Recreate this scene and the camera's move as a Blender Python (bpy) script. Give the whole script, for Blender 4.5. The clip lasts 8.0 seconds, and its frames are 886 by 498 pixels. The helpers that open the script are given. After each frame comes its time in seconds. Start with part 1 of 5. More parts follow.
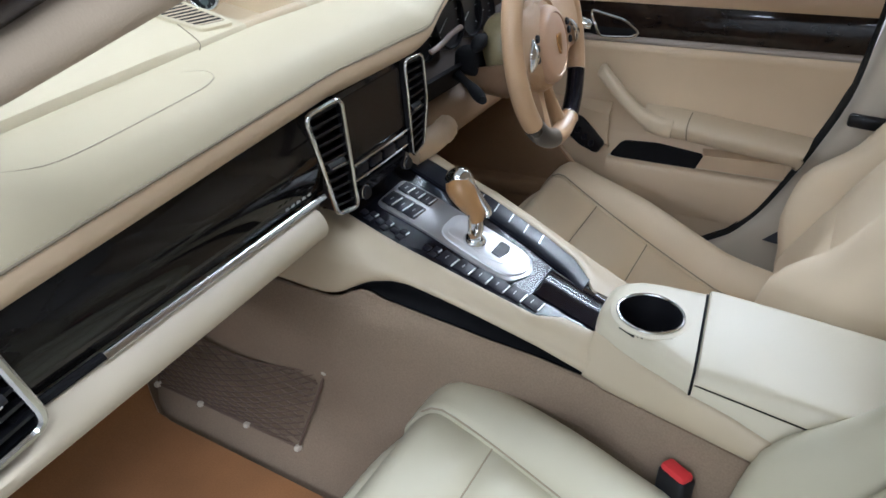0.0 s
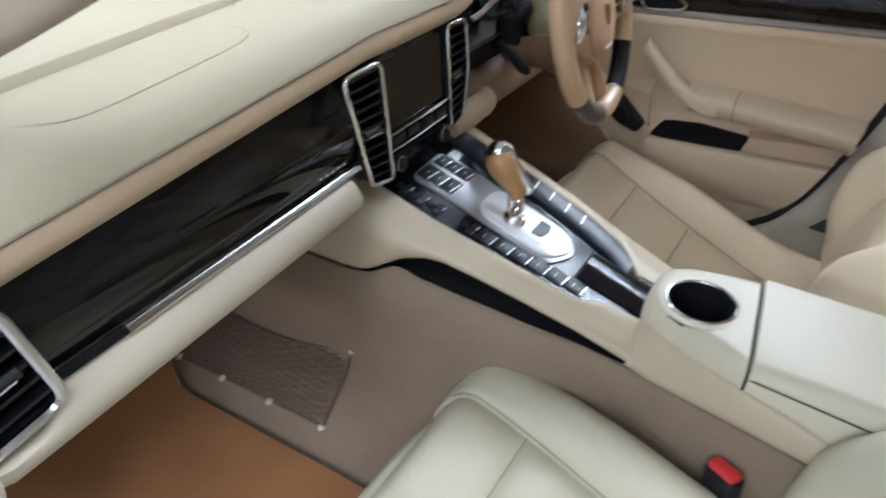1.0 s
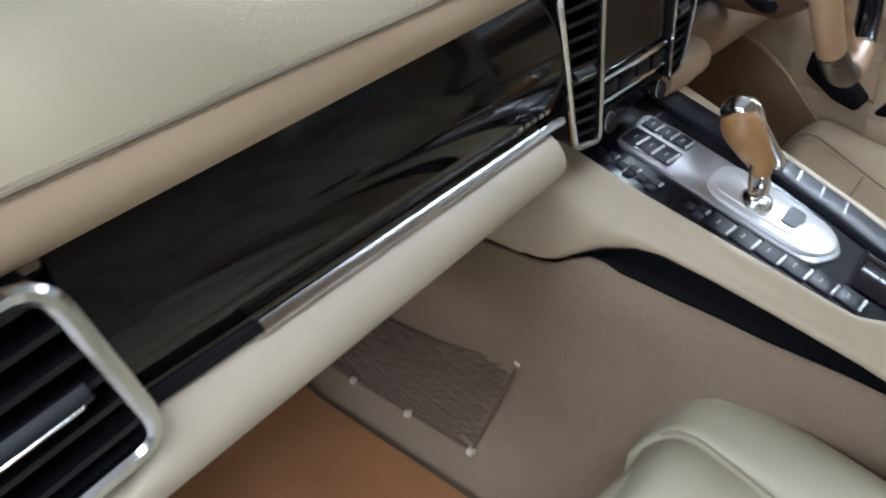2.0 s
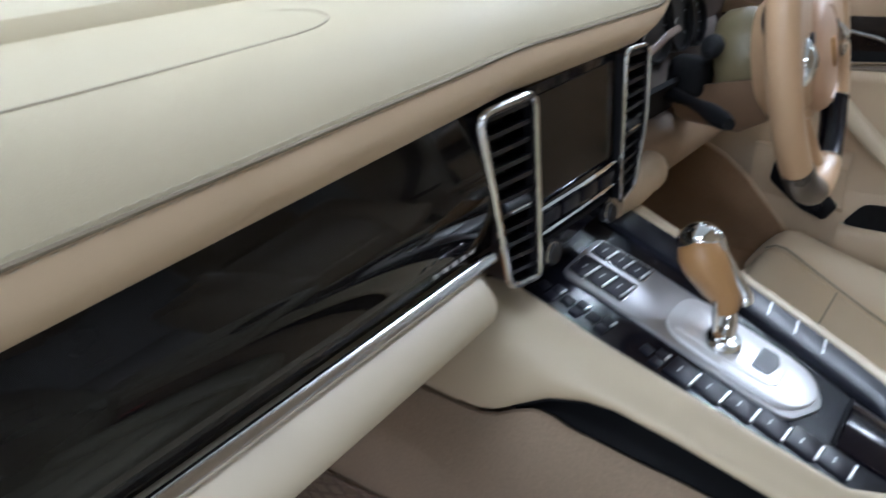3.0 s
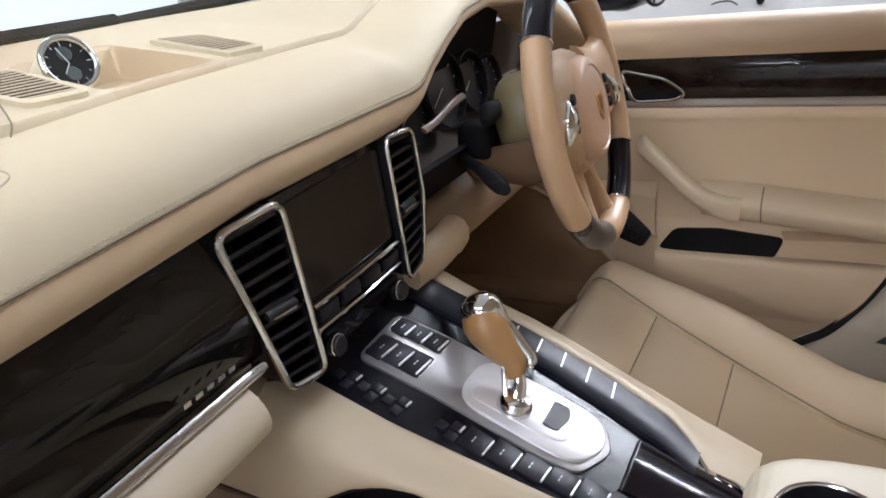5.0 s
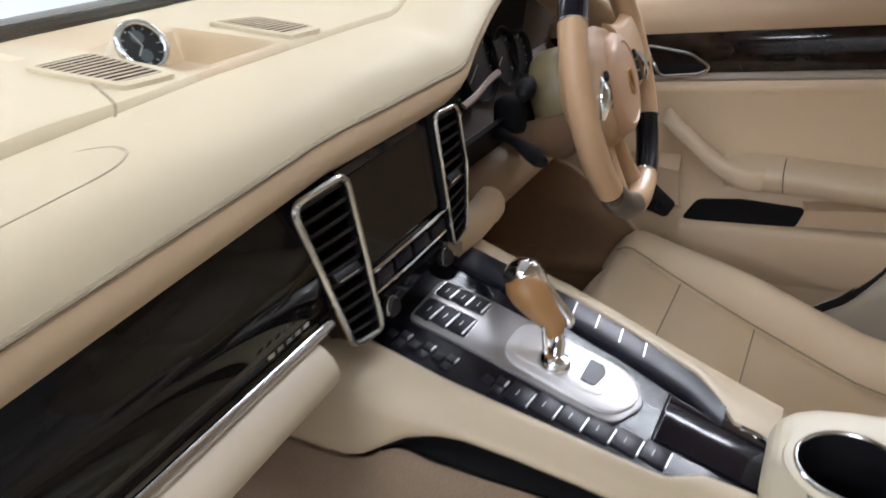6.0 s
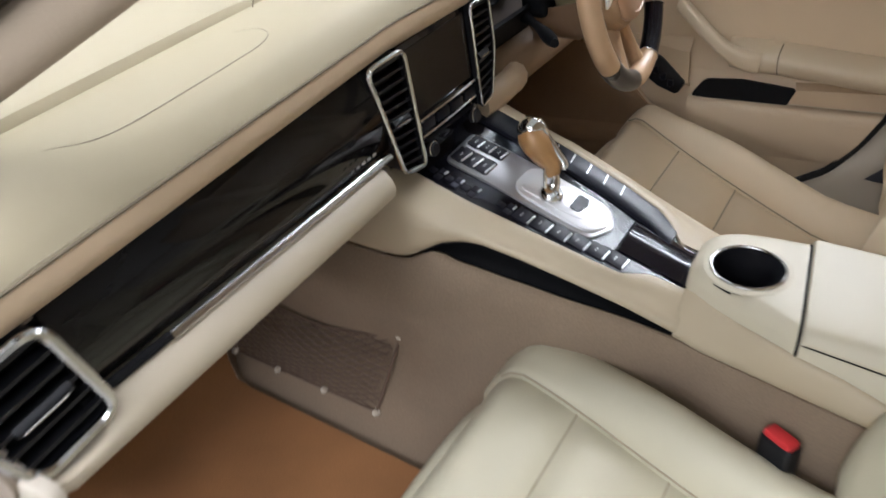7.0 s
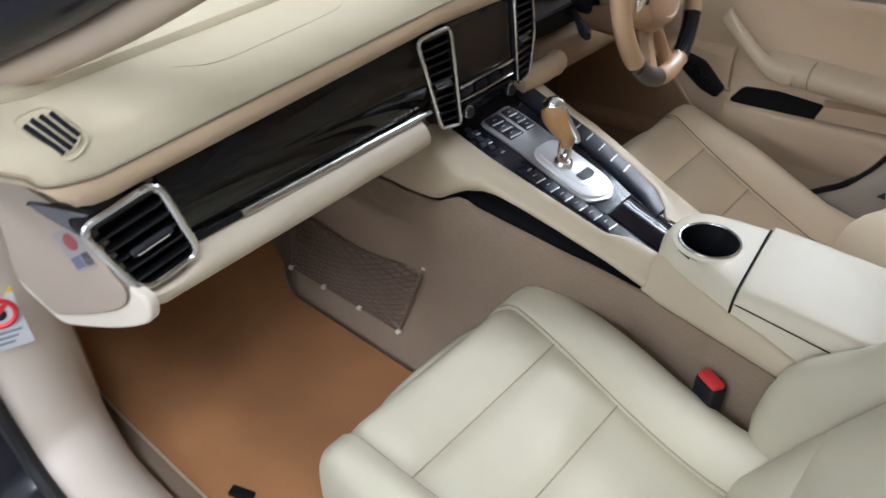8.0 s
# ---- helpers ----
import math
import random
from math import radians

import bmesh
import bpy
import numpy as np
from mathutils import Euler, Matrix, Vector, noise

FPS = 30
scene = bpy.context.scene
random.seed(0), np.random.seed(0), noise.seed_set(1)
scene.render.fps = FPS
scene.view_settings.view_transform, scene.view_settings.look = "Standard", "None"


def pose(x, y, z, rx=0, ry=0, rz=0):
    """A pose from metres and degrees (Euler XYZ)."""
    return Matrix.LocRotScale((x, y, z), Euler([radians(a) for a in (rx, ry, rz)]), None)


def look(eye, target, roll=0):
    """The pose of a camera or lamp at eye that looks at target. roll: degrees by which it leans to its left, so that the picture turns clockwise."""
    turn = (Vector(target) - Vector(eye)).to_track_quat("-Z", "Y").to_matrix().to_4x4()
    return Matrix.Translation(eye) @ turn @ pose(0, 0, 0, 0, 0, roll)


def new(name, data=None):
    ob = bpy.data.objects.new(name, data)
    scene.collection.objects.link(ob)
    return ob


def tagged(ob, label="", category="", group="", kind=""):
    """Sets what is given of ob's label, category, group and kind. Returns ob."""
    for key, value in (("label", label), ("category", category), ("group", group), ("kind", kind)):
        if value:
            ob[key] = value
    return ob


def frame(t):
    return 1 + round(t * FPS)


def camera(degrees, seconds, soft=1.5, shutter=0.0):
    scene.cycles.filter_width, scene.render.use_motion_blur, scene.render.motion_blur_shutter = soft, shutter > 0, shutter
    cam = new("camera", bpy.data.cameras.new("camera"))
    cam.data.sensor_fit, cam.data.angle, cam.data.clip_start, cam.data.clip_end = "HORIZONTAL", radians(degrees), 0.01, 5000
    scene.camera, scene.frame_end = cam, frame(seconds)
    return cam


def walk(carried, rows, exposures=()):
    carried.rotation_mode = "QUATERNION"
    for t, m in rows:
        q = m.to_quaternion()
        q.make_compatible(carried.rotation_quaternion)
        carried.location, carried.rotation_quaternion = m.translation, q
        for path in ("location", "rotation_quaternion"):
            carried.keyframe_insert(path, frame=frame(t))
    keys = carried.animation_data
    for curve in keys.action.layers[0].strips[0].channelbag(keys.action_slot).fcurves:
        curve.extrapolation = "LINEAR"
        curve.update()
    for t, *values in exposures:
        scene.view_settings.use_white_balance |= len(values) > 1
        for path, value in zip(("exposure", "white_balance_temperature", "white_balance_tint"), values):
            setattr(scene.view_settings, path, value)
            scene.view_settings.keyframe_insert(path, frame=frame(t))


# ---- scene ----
cam = camera(62.0, 8.0, 1.6, 0.5)
PATH = [
    (0, (-0.736, -0.43, 1.217), (0.757, 0.368, 0.153), 1.3),
    (0.5, (-0.735, -0.421, 1.216), (0.763, 0.354, 0.141), 2.5),
    (1, (-0.713, -0.391, 1.189), (0.729, 0.434, 0.075), 2.2),
    (1.5, (-0.676, -0.302, 1.111), (0.624, 0.675, -0.052), -0.3),
    (1.7, (-0.656, -0.267, 1.084), (0.608, 0.756, -0.081), -0.9),
    (2.8, (-0.528, -0.186, 1.037), (0.842, 0.923, 0.092), 0.2),
    (3, (-0.511, -0.197, 1.047), (0.895, 0.891, 0.131), 0.2),
    (3.5, (-0.475, -0.215, 1.067), (1.028, 0.779, 0.199), 1.1),
    (4, (-0.455, -0.244, 1.081), (1.125, 0.66, 0.253), 0.6),
    (4.2, (-0.453, -0.255, 1.085), (1.147, 0.625, 0.268), 0.2),
    (5.3, (-0.452, -0.27, 1.091), (1.138, 0.606, 0.251), -4.1),
    (5.5, (-0.459, -0.266, 1.101), (1.111, 0.613, 0.228), -3.2),
    (6, (-0.505, -0.266, 1.107), (1.046, 0.624, 0.21), -4.0),
    (6.5, (-0.596, -0.299, 1.126), (0.877, 0.609, 0.122), -4.9),
    (7, (-0.699, -0.403, 1.197), (0.635, 0.524, 0.03), -4.6),
    (7.5, (-0.77, -0.489, 1.256), (0.495, 0.451, 0.025), -1.4),
    (8, (-0.811, -0.571, 1.263), (0.387, 0.49, 0.064), -0.6),
]
walk(cam, [(t, look(eye, target, roll)) for t, eye, target, roll in PATH], [(0.0, -0.27, 5250, 10), (1.0, -0.30, 5250, 10), (1.7, -0.35, 5250, 10), (3.0, -0.30, 5150, 10), (4.2, -0.25, 5600, 16), (5.5, -0.26, 5750, 16), (6.7, -0.33, 5750, 13), (8.0, -0.35, 5450, 12)])

# ---- light and outside brightness ----
world = bpy.data.worlds.new("world")
scene.world = world
world.use_nodes = True
world.node_tree.nodes["Background"].inputs[0].default_value = (0.80, 0.86, 1.0, 1)
world.node_tree.nodes["Background"].inputs[1].default_value = 0.25


def lamp(name, eye, target, sx, sy, watts, color=(1, 1, 1)):
    data = bpy.data.lights.new(name, "AREA")
    data.shape, data.size, data.size_y, data.energy, data.color = "RECTANGLE", sx, sy, watts, color
    ob = new(name, data)
    ob.matrix_world = look(eye, target)
    return ob


# assumed unseen ceiling lamps, most placed to brighten one part of the car
for lx, ly, watts in ((-1.6, 0.9, 5), (-1.55, -1.2, 65), (0.6, 2.6, 9), (3.0, -0.8, 200), (-3.7, -0.7, 74), (-6.4, -0.5, 225), (4.3, 0.5, 100)):
    lamp("assumed_ceiling_lamp", (lx, ly, 3.05), (lx, ly, 0), 0.24, 2.6, watts, (1.0, 0.98, 0.94))


# ---- materials ----
def principled(name):
    m = bpy.data.materials.new(name)
    m.use_nodes = True
    return m, m.node_tree, m.node_tree.nodes["Principled BSDF"]


def surface(name, color, rough=0.5, metal=0.0, var=0.06, grain=0.0, size=900.0, coat=0.0, big=9.0, bump=0.1, kind="noise", rough_var=0.08, spec=0.5, waves=0.0):
    """Colour that drifts at two scales, with a fine relief."""
    m, t, b = principled(name)
    n = t.nodes
    pos = n.new("ShaderNodeTexCoord")
    low = n.new("ShaderNodeTexNoise")
    low.inputs["Scale"].default_value, low.inputs["Detail"].default_value = big, 4
    t.links.new(pos.outputs["Object"], low.inputs["Vector"])
    fine = n.new("ShaderNodeTexVoronoi" if kind == "voronoi" else "ShaderNodeTexNoise")
    fine.inputs["Scale"].default_value = size
    t.links.new(pos.outputs["Object"], fine.inputs["Vector"])
    fine_out = fine.outputs["Distance"] if kind == "voronoi" else fine.outputs[0]
    mix = n.new("ShaderNodeMix")
    mix.data_type = "RGBA"
    mix.inputs["A"].default_value = (*[max(0, c * (1 - var)) for c in color], 1)
    mix.inputs["B"].default_value = (*[min(1, c * (1 + var)) for c in color], 1)
    t.links.new(low.outputs[0], mix.inputs["Factor"])
    mul = n.new("ShaderNodeMix")
    mul.data_type, mul.blend_type = "RGBA", "MULTIPLY"
    mul.inputs["Factor"].default_value = grain
    t.links.new(mix.outputs["Result"], mul.inputs["A"])
    t.links.new(fine_out, mul.inputs["B"])
    t.links.new(mul.outputs["Result"], b.inputs["Base Color"])
    rr = n.new("ShaderNodeMapRange")
    rr.inputs["To Min"].default_value, rr.inputs["To Max"].default_value = max(0, rough - rough_var), min(1, rough + rough_var)
    t.links.new(low.outputs[0], rr.inputs["Value"])
    t.links.new(rr.outputs[0], b.inputs["Roughness"])
    b.inputs["Metallic"].default_value = metal
    b.inputs["Specular IOR Level"].default_value = spec
    b.inputs["Coat Weight"].default_value = coat
    b.inputs["Coat Roughness"].default_value = 0.04
    if bump:
        bp = n.new("ShaderNodeBump")
        bp.inputs["Strength"].default_value, bp.inputs["Distance"].default_value = bump, 0.0006
        t.links.new(fine_out, bp.inputs["Height"])
        t.links.new(bp.outputs[0], b.inputs["Normal"])
        if waves:
            soft = n.new("ShaderNodeTexNoise")
            soft.inputs["Scale"].default_value, soft.inputs["Detail"].default_value = 24.0, 3
            t.links.new(pos.outputs["Object"], soft.inputs["Vector"])
            bw = n.new("ShaderNodeBump")
            bw.inputs["Strength"].default_value, bw.inputs["Distance"].default_value = waves, 0.004
            t.links.new(soft.outputs[0], bw.inputs["Height"])
            t.links.new(bw.outputs[0], bp.inputs["Normal"])
    return m


def wood(name, dark, light, scale=26.0):
    """Lacquered dark veneer with long grain."""
    m, t, b = principled(name)
    n = t.nodes
    pos = n.new("ShaderNodeTexCoord")
    mp = n.new("ShaderNodeMapping")
    mp.inputs["Scale"].default_value = (0.25, 1, 1.6)
    t.links.new(pos.outputs["Object"], mp.inputs["Vector"])
    w = n.new("ShaderNodeTexNoise")
    w.inputs["Scale"].default_value, w.inputs["Detail"].default_value, w.inputs["Distortion"].default_value = scale, 6, 1.2
    t.links.new(mp.outputs[0], w.inputs["Vector"])
    r = n.new("ShaderNodeValToRGB")
    r.color_ramp.elements[0].color, r.color_ramp.elements[0].position = (*dark, 1), 0.35
    r.color_ramp.elements[1].color, r.color_ramp.elements[1].position = (*light, 1), 0.72
    t.links.new(w.outputs[0], r.inputs[0])
    t.links.new(r.outputs[0], b.inputs["Base Color"])
    b.inputs["Roughness"].default_value = 0.06
    b.inputs["Specular IOR Level"].default_value = 0.18
    b.inputs["Coat Weight"].default_value, b.inputs["Coat Roughness"].default_value = 0.10, 0.03
    return m


CREAM = surface("cream_leather", (0.605, 0.548, 0.410), 0.46, size=1500, kind="voronoi", bump=0.16, var=0.05, waves=0.1)
DASHSKIN = surface("dash_leather", (0.472, 0.410, 0.280), 0.60, size=1500, kind="voronoi", bump=0.16, var=0.05, waves=0.1, spec=0.22)
CONSOLESKIN = surface("console_leather", (0.515, 0.430, 0.298), 0.48, size=1500, kind="voronoi", bump=0.16, var=0.05, waves=0.1)
TAN = surface("tan_leather", (0.60, 0.455, 0.30), 0.48, size=1500, kind="voronoi", bump=0.16, var=0.05, waves=0.1)
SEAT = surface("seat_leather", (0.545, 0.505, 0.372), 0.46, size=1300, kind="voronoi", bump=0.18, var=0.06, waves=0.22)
# same seat leather, paler and warmer: light on the driver's side put in
SEATLIT = surface("seat_leather_lit", (0.79, 0.65, 0.46), 0.46, size=1300, kind="voronoi", bump=0.18, var=0.06, waves=0.22)
SEAM = surface("seam_thread", (0.20, 0.16, 0.105), 0.8, size=800)
SEATSEAM = surface("seat_seam", (0.36, 0.30, 0.21), 0.8, size=800)
THREAD = surface("stitch_thread", (0.50, 0.44, 0.33), 0.7, size=800)
DOORTOP = surface("door_top_leather", (0.47, 0.34, 0.215), 0.5, size=1400, kind="voronoi", bump=0.15, var=0.05, waves=0.1)
DOORSKIN = surface("door_leather", (0.67, 0.525, 0.355), 0.5, size=1400, kind="voronoi", bump=0.15, var=0.05, waves=0.1)
WHEELSKIN = surface("wheel_leather", (0.46, 0.30, 0.168), 0.36, size=1200, kind="voronoi", bump=0.12, var=0.06)
PLASTIC = surface("beige_plastic", (0.66, 0.59, 0.48), 0.5, size=1600, bump=0.1)
CARPET = surface("beige_carpet", (0.305, 0.225, 0.152), 0.95, size=420, grain=0.35, bump=0.7, var=0.12, big=14, waves=0.35)
BROWNCARPET = surface("brown_carpet", (0.42, 0.262, 0.145), 0.95, size=420, grain=0.3, bump=0.6, var=0.15, big=12)
MAT = surface("brown_mat", (0.44, 0.205, 0.078), 0.92, size=380, grain=0.30, bump=0.6, var=0.22, big=11, waves=0.3)
BLACK = surface("black_plastic", (0.010, 0.010, 0.012), 0.40, size=1200, bump=0.05, spec=0.3)
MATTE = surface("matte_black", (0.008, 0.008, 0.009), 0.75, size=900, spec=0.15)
GLOSS = surface("gloss_black", (0.007, 0.006, 0.010), 0.11, size=300, bump=0.0, spec=0.45, rough_var=0.0)
KEY = surface("key_black", (0.011, 0.011, 0.017), 0.36, size=900, bump=0.0, spec=0.22)
SCREEN = surface("screen_glass", (0.014, 0.009, 0.006), 0.22, size=300, bump=0.0, spec=0.25)
SILVER = surface("brushed_silver", (0.44, 0.44, 0.45), 0.34, 0.85, var=0.03, size=1400, bump=0.01)
SATIN = surface("satin_metal", (0.62, 0.61, 0.60), 0.17, 1.0, var=0.04, size=1400, bump=0.03, rough_var=0.05)
CHROME = surface("chrome", (0.80, 0.80, 0.80), 0.07, 1.0, var=0.02, size=300, bump=0.0, rough_var=0.03)
MARK = surface("white_print", (0.66, 0.66, 0.66), 0.5, bump=0)
RED = surface("red_button", (0.62, 0.03, 0.035), 0.4, size=900, bump=0.05)
WOOD = wood("dark_veneer", (0.0062, 0.0055, 0.0055), (0.0105, 0.009, 0.0075))
DOORWOOD = wood("door_veneer", (0.007, 0.005, 0.0045), (0.020, 0.012, 0.008))
ALUMINIUM = surface("satin_aluminium", (0.86, 0.86, 0.88), 0.30, 0.55, var=0.03, size=1400, bump=0.03)
PANELSHADED = surface("shaded_panel_plastic", (0.37, 0.30, 0.235), 0.5, size=1600, bump=0.1)
SILLSKIN = surface("sill_plastic", (0.66, 0.575, 0.475), 0.45, size=1600, bump=0.1)
BLACKPANEL = surface("panel_black", (0.007, 0.007, 0.011), 0.13, size=300, bump=0.0, spec=0.16, rough_var=0.0)
GRILLE = surface("grille_plastic", (0.46, 0.37, 0.25), 0.6, size=1200, spec=0.25)
SLOTSHADE = surface("slot_shade", (0.014, 0.010, 0.007), 0.8, size=900, spec=0.2)
RUBBER = surface("rubber_seal", (0.012, 0.012, 0.012), 0.75, size=600)
WEB = surface("belt_webbing", (0.06, 0.065, 0.08), 0.8, size=900, bump=0.4)
CORD = surface("net_cord", (0.15, 0.10, 0.07), 0.85, size=1500, bump=0.5)
HEAD = surface("headliner", (0.46, 0.37, 0.27), 0.95, size=600, bump=0.3)
PAINT = surface("dark_paint", (0.006, 0.006, 0.012), 0.22, size=300, bump=0, coat=0.15, spec=0.25)
WHITEPAINT = surface("white_paint", (0.86, 0.86, 0.87), 0.25, size=300, bump=0, coat=0.7)
WALL = surface("wall_paint", (0.72, 0.72, 0.70), 0.8, size=60, big=1.5)
TILE = surface("showroom_tile", (0.45, 0.43, 0.40), 0.25, size=40, big=2.0, var=0.1)
DIAL = surface("dial_face", (0.018, 0.018, 0.02), 0.35, bump=0)
LABEL = surface("label_white", (0.58, 0.58, 0.58), 0.5, bump=0)
YELLOW = surface("label_yellow", (0.75, 0.55, 0.03), 0.5, bump=0)


def clear(name, color=(0.95, 0.98, 0.97)):
    m, t, b = principled(name)
    b.inputs["Base Color"].default_value = (*color, 1)
    b.inputs["Transmission Weight"].default_value, b.inputs["Roughness"].default_value, b.inputs["IOR"].default_value = 1.0, 0.0, 1.02
    return m


GLASS = clear("window_glass")


def glowing(name, color, strength):
    m, t, b = principled(name)
    b.inputs["Base Color"].default_value = (*color, 1)
    b.inputs["Emission Color"].default_value, b.inputs["Emission Strength"].default_value = (*color, 1), strength
    return m


# glow for an added backdrop pane, no lamp behind it
BACKDROPGLOW = glowing("backdrop_glow", (0.92, 0.97, 1.0), 0.8)
PANEL = glowing("light_diffuser", (1, 0.98, 0.94), 6.0)


# ---- shape helpers ----
def thing(name, label="", category="", group="", kind="", at=(0, 0, 0)):
    ob = new(name)
    ob.empty_display_size = 0.05
    ob.matrix_world = Matrix.Translation(at)
    return tagged(ob, label, category, group, kind)


def part(name, bm, material, parent=None, label="", smooth=True, m=None):
    bmesh.ops.recalc_face_normals(bm, faces=bm.faces)
    me = bpy.data.meshes.new(name)
    bm.to_mesh(me)
    bm.free()
    if smooth:
        me.shade_smooth()
        me.set_sharp_from_angle(angle=radians(38))
    me.materials.append(material)
    ob = new(name, me)
    if parent is not None:
        ob.parent = parent
        if parent.type == "EMPTY":
            ob.matrix_parent_inverse = Matrix.Translation(parent.location).inverted()
    if m is not None:
        ob.matrix_basis = m
    return tagged(ob, label)


def smoothed(points, n):
    """n points along a Catmull-Rom curve through the given ones."""
    pts = [Vector(p) for p in points]
    ext = [2 * pts[0] - pts[1], *pts, 2 * pts[-1] - pts[-2]]
    out = []
    for k in range(n):
        u = k / (n - 1) * (len(pts) - 1)
        i = min(int(u), len(pts) - 2)
        f = u - i
        a, b, c, d = ext[i : i + 4]
        out.append(0.5 * (2 * b + (c - a) * f + (2 * a - 5 * b + 4 * c - d) * f * f + (3 * b - a - 3 * c + d) * f**3))
    return out


def loft(rows, close=False, caps=False):
    """A skin over rows of as many points each; close joins each row's ends."""
    bm = bmesh.new()
    grid = [[bm.verts.new(p) for p in row] for row in rows]
    w = len(rows[0])
    for a, b in zip(grid, grid[1:]):
        for i in range(w if close else w - 1):
            j = (i + 1) % w
            bm.faces.new((a[i], a[j], b[j], b[i]))
    if caps:
        bm.faces.new(grid[0])
        bm.faces.new(list(reversed(grid[-1])))
    return bm


def slab(rows, thick):
    """An open skin given thickness: a second skin along its vertex normals, and a rim that joins the two."""
    bm = loft(rows)
    bmesh.ops.recalc_face_normals(bm, faces=bm.faces)
    bm.normal_update()
    rim = [tuple(e.verts) for e in bm.edges if e.is_boundary]
    skin = list(bm.faces)
    twin = {v: bm.verts.new(v.co - v.normal * thick) for v in list(bm.verts)}
    for f in skin:
        bm.faces.new([twin[v] for v in reversed(f.verts)])
    for a, b in rim:
        bm.faces.new((a, b, twin[b], twin[a]))
    return bm


def plate(outline, up, depth, bevel=0.0, seg=2):
    """A flat piece: an outline in space, given depth downwards along up, with softened edges."""
    bm = bmesh.new()
    up = Vector(up).normalized()
    top = [bm.verts.new(Vector(p)) for p in outline]
    low = [bm.verts.new(Vector(p) - up * depth) for p in outline]
    bm.faces.new(top)
    bm.faces.new(list(reversed(low)))
    k = len(top)
    for i in range(k):
        bm.faces.new((top[i], low[i], low[(i + 1) % k], top[(i + 1) % k]))
    bmesh.ops.recalc_face_normals(bm, faces=bm.faces)
    if bevel:
        edges = [e for e in bm.edges if e.verts[0] in top and e.verts[1] in top]
        bmesh.ops.bevel(bm, geom=edges, offset=bevel, segments=seg, profile=0.5, affect="EDGES")
    return bm


def block(sx, sy, sz, bevel=0.0, seg=2, m=None):
    bm = bmesh.new()
    bmesh.ops.create_cube(bm, size=1, matrix=Matrix.Diagonal((sx, sy, sz, 1)))
    if bevel:
        bmesh.ops.bevel(bm, geom=list(bm.edges), offset=bevel, segments=seg, profile=0.5, affect="EDGES")
    if m is not None:
        bm.transform(m)
    return bm


def tube(points, r, n=10, close=False, flat=1.0):
    """A round bar along points; r may be one radius or one for each point."""
    pts = [Vector(p) for p in points]
    k = len(pts)
    rs = r if isinstance(r, (list, tuple)) else [r] * k
    ref = None
    rows = []
    for i, p in enumerate(pts):
        a = pts[(i - 1) % k] if close or i else p
        b = pts[(i + 1) % k] if close or i < k - 1 else p
        d = (b - a).normalized()
        if ref is None:
            ref = d.orthogonal().normalized()
        ref = (ref - d * ref.dot(d)).normalized()
        side = d.cross(ref)
        rows.append([p + (ref * math.cos(q) + side * math.sin(q) * flat) * rs[i] for q in (2 * math.pi * j / n for j in range(n))])
    if close:
        rows.append(rows[0])
        bm = loft(rows, close=True)
        bmesh.ops.remove_doubles(bm, verts=bm.verts, dist=1e-6)
        return bm
    return loft(rows, close=True, caps=True)


def turned(profile, n=32, m=None, caps=True):
    """A body of revolution round z from (radius, height) pairs."""
    rows = [[Vector((r * math.cos(2 * math.pi * j / n), r * math.sin(2 * math.pi * j / n), h)) for j in range(n)] for r, h in profile]
    bm = loft(rows, close=True, caps=caps)
    if m is not None:
        bm.transform(m)
    return bm


def facing(center, normal, spin=0.0):
    """A pose at center whose z looks along normal."""
    q = Vector(normal).to_track_quat("Z", "Y").to_matrix().to_4x4()
    return Matrix.Translation(center) @ q @ pose(0, 0, 0, 0, 0, spin)


def circle(center, axis, r, n=40):
    m = facing(center, axis)
    return [m @ Vector((r * math.cos(2 * math.pi * k / n), r * math.sin(2 * math.pi * k / n), 0)) for k in range(n)]


def rounded(points, r, seg=5):
    """A closed outline with its corners rounded by about r."""
    pts = [Vector(p) for p in points]
    out = []
    k = len(pts)
    for i, p in enumerate(pts):
        a, b = pts[i - 1], pts[(i + 1) % k]
        ra = min(r, (a - p).length * 0.45)
        rb = min(r, (b - p).length * 0.45)
        s, e = p + (a - p).normalized() * ra, p + (b - p).normalized() * rb
        for j in range(seg + 1):
            f = j / seg
            out.append((1 - f) ** 2 * s + 2 * f * (1 - f) * p + f * f * e)
    return out


def lerp(a, b, f):
    return Vector(a) * (1 - f) + Vector(b) * f


def step(a, b, x):
    f = min(1, max(0, (x - a) / (b - a)))
    return f * f * (3 - 2 * f)

# ---- the car's shell and the showroom round it ----
def ramp_surface(fx, xs, ys):
    return [[Vector((x, y, fx(x, y))) for y in ys] for x in xs]


def floor_z(y):
    return 0.28 + 0.10 * step(0.40, 0.62, y) + 0.32 * step(0.50, 0.76, y)


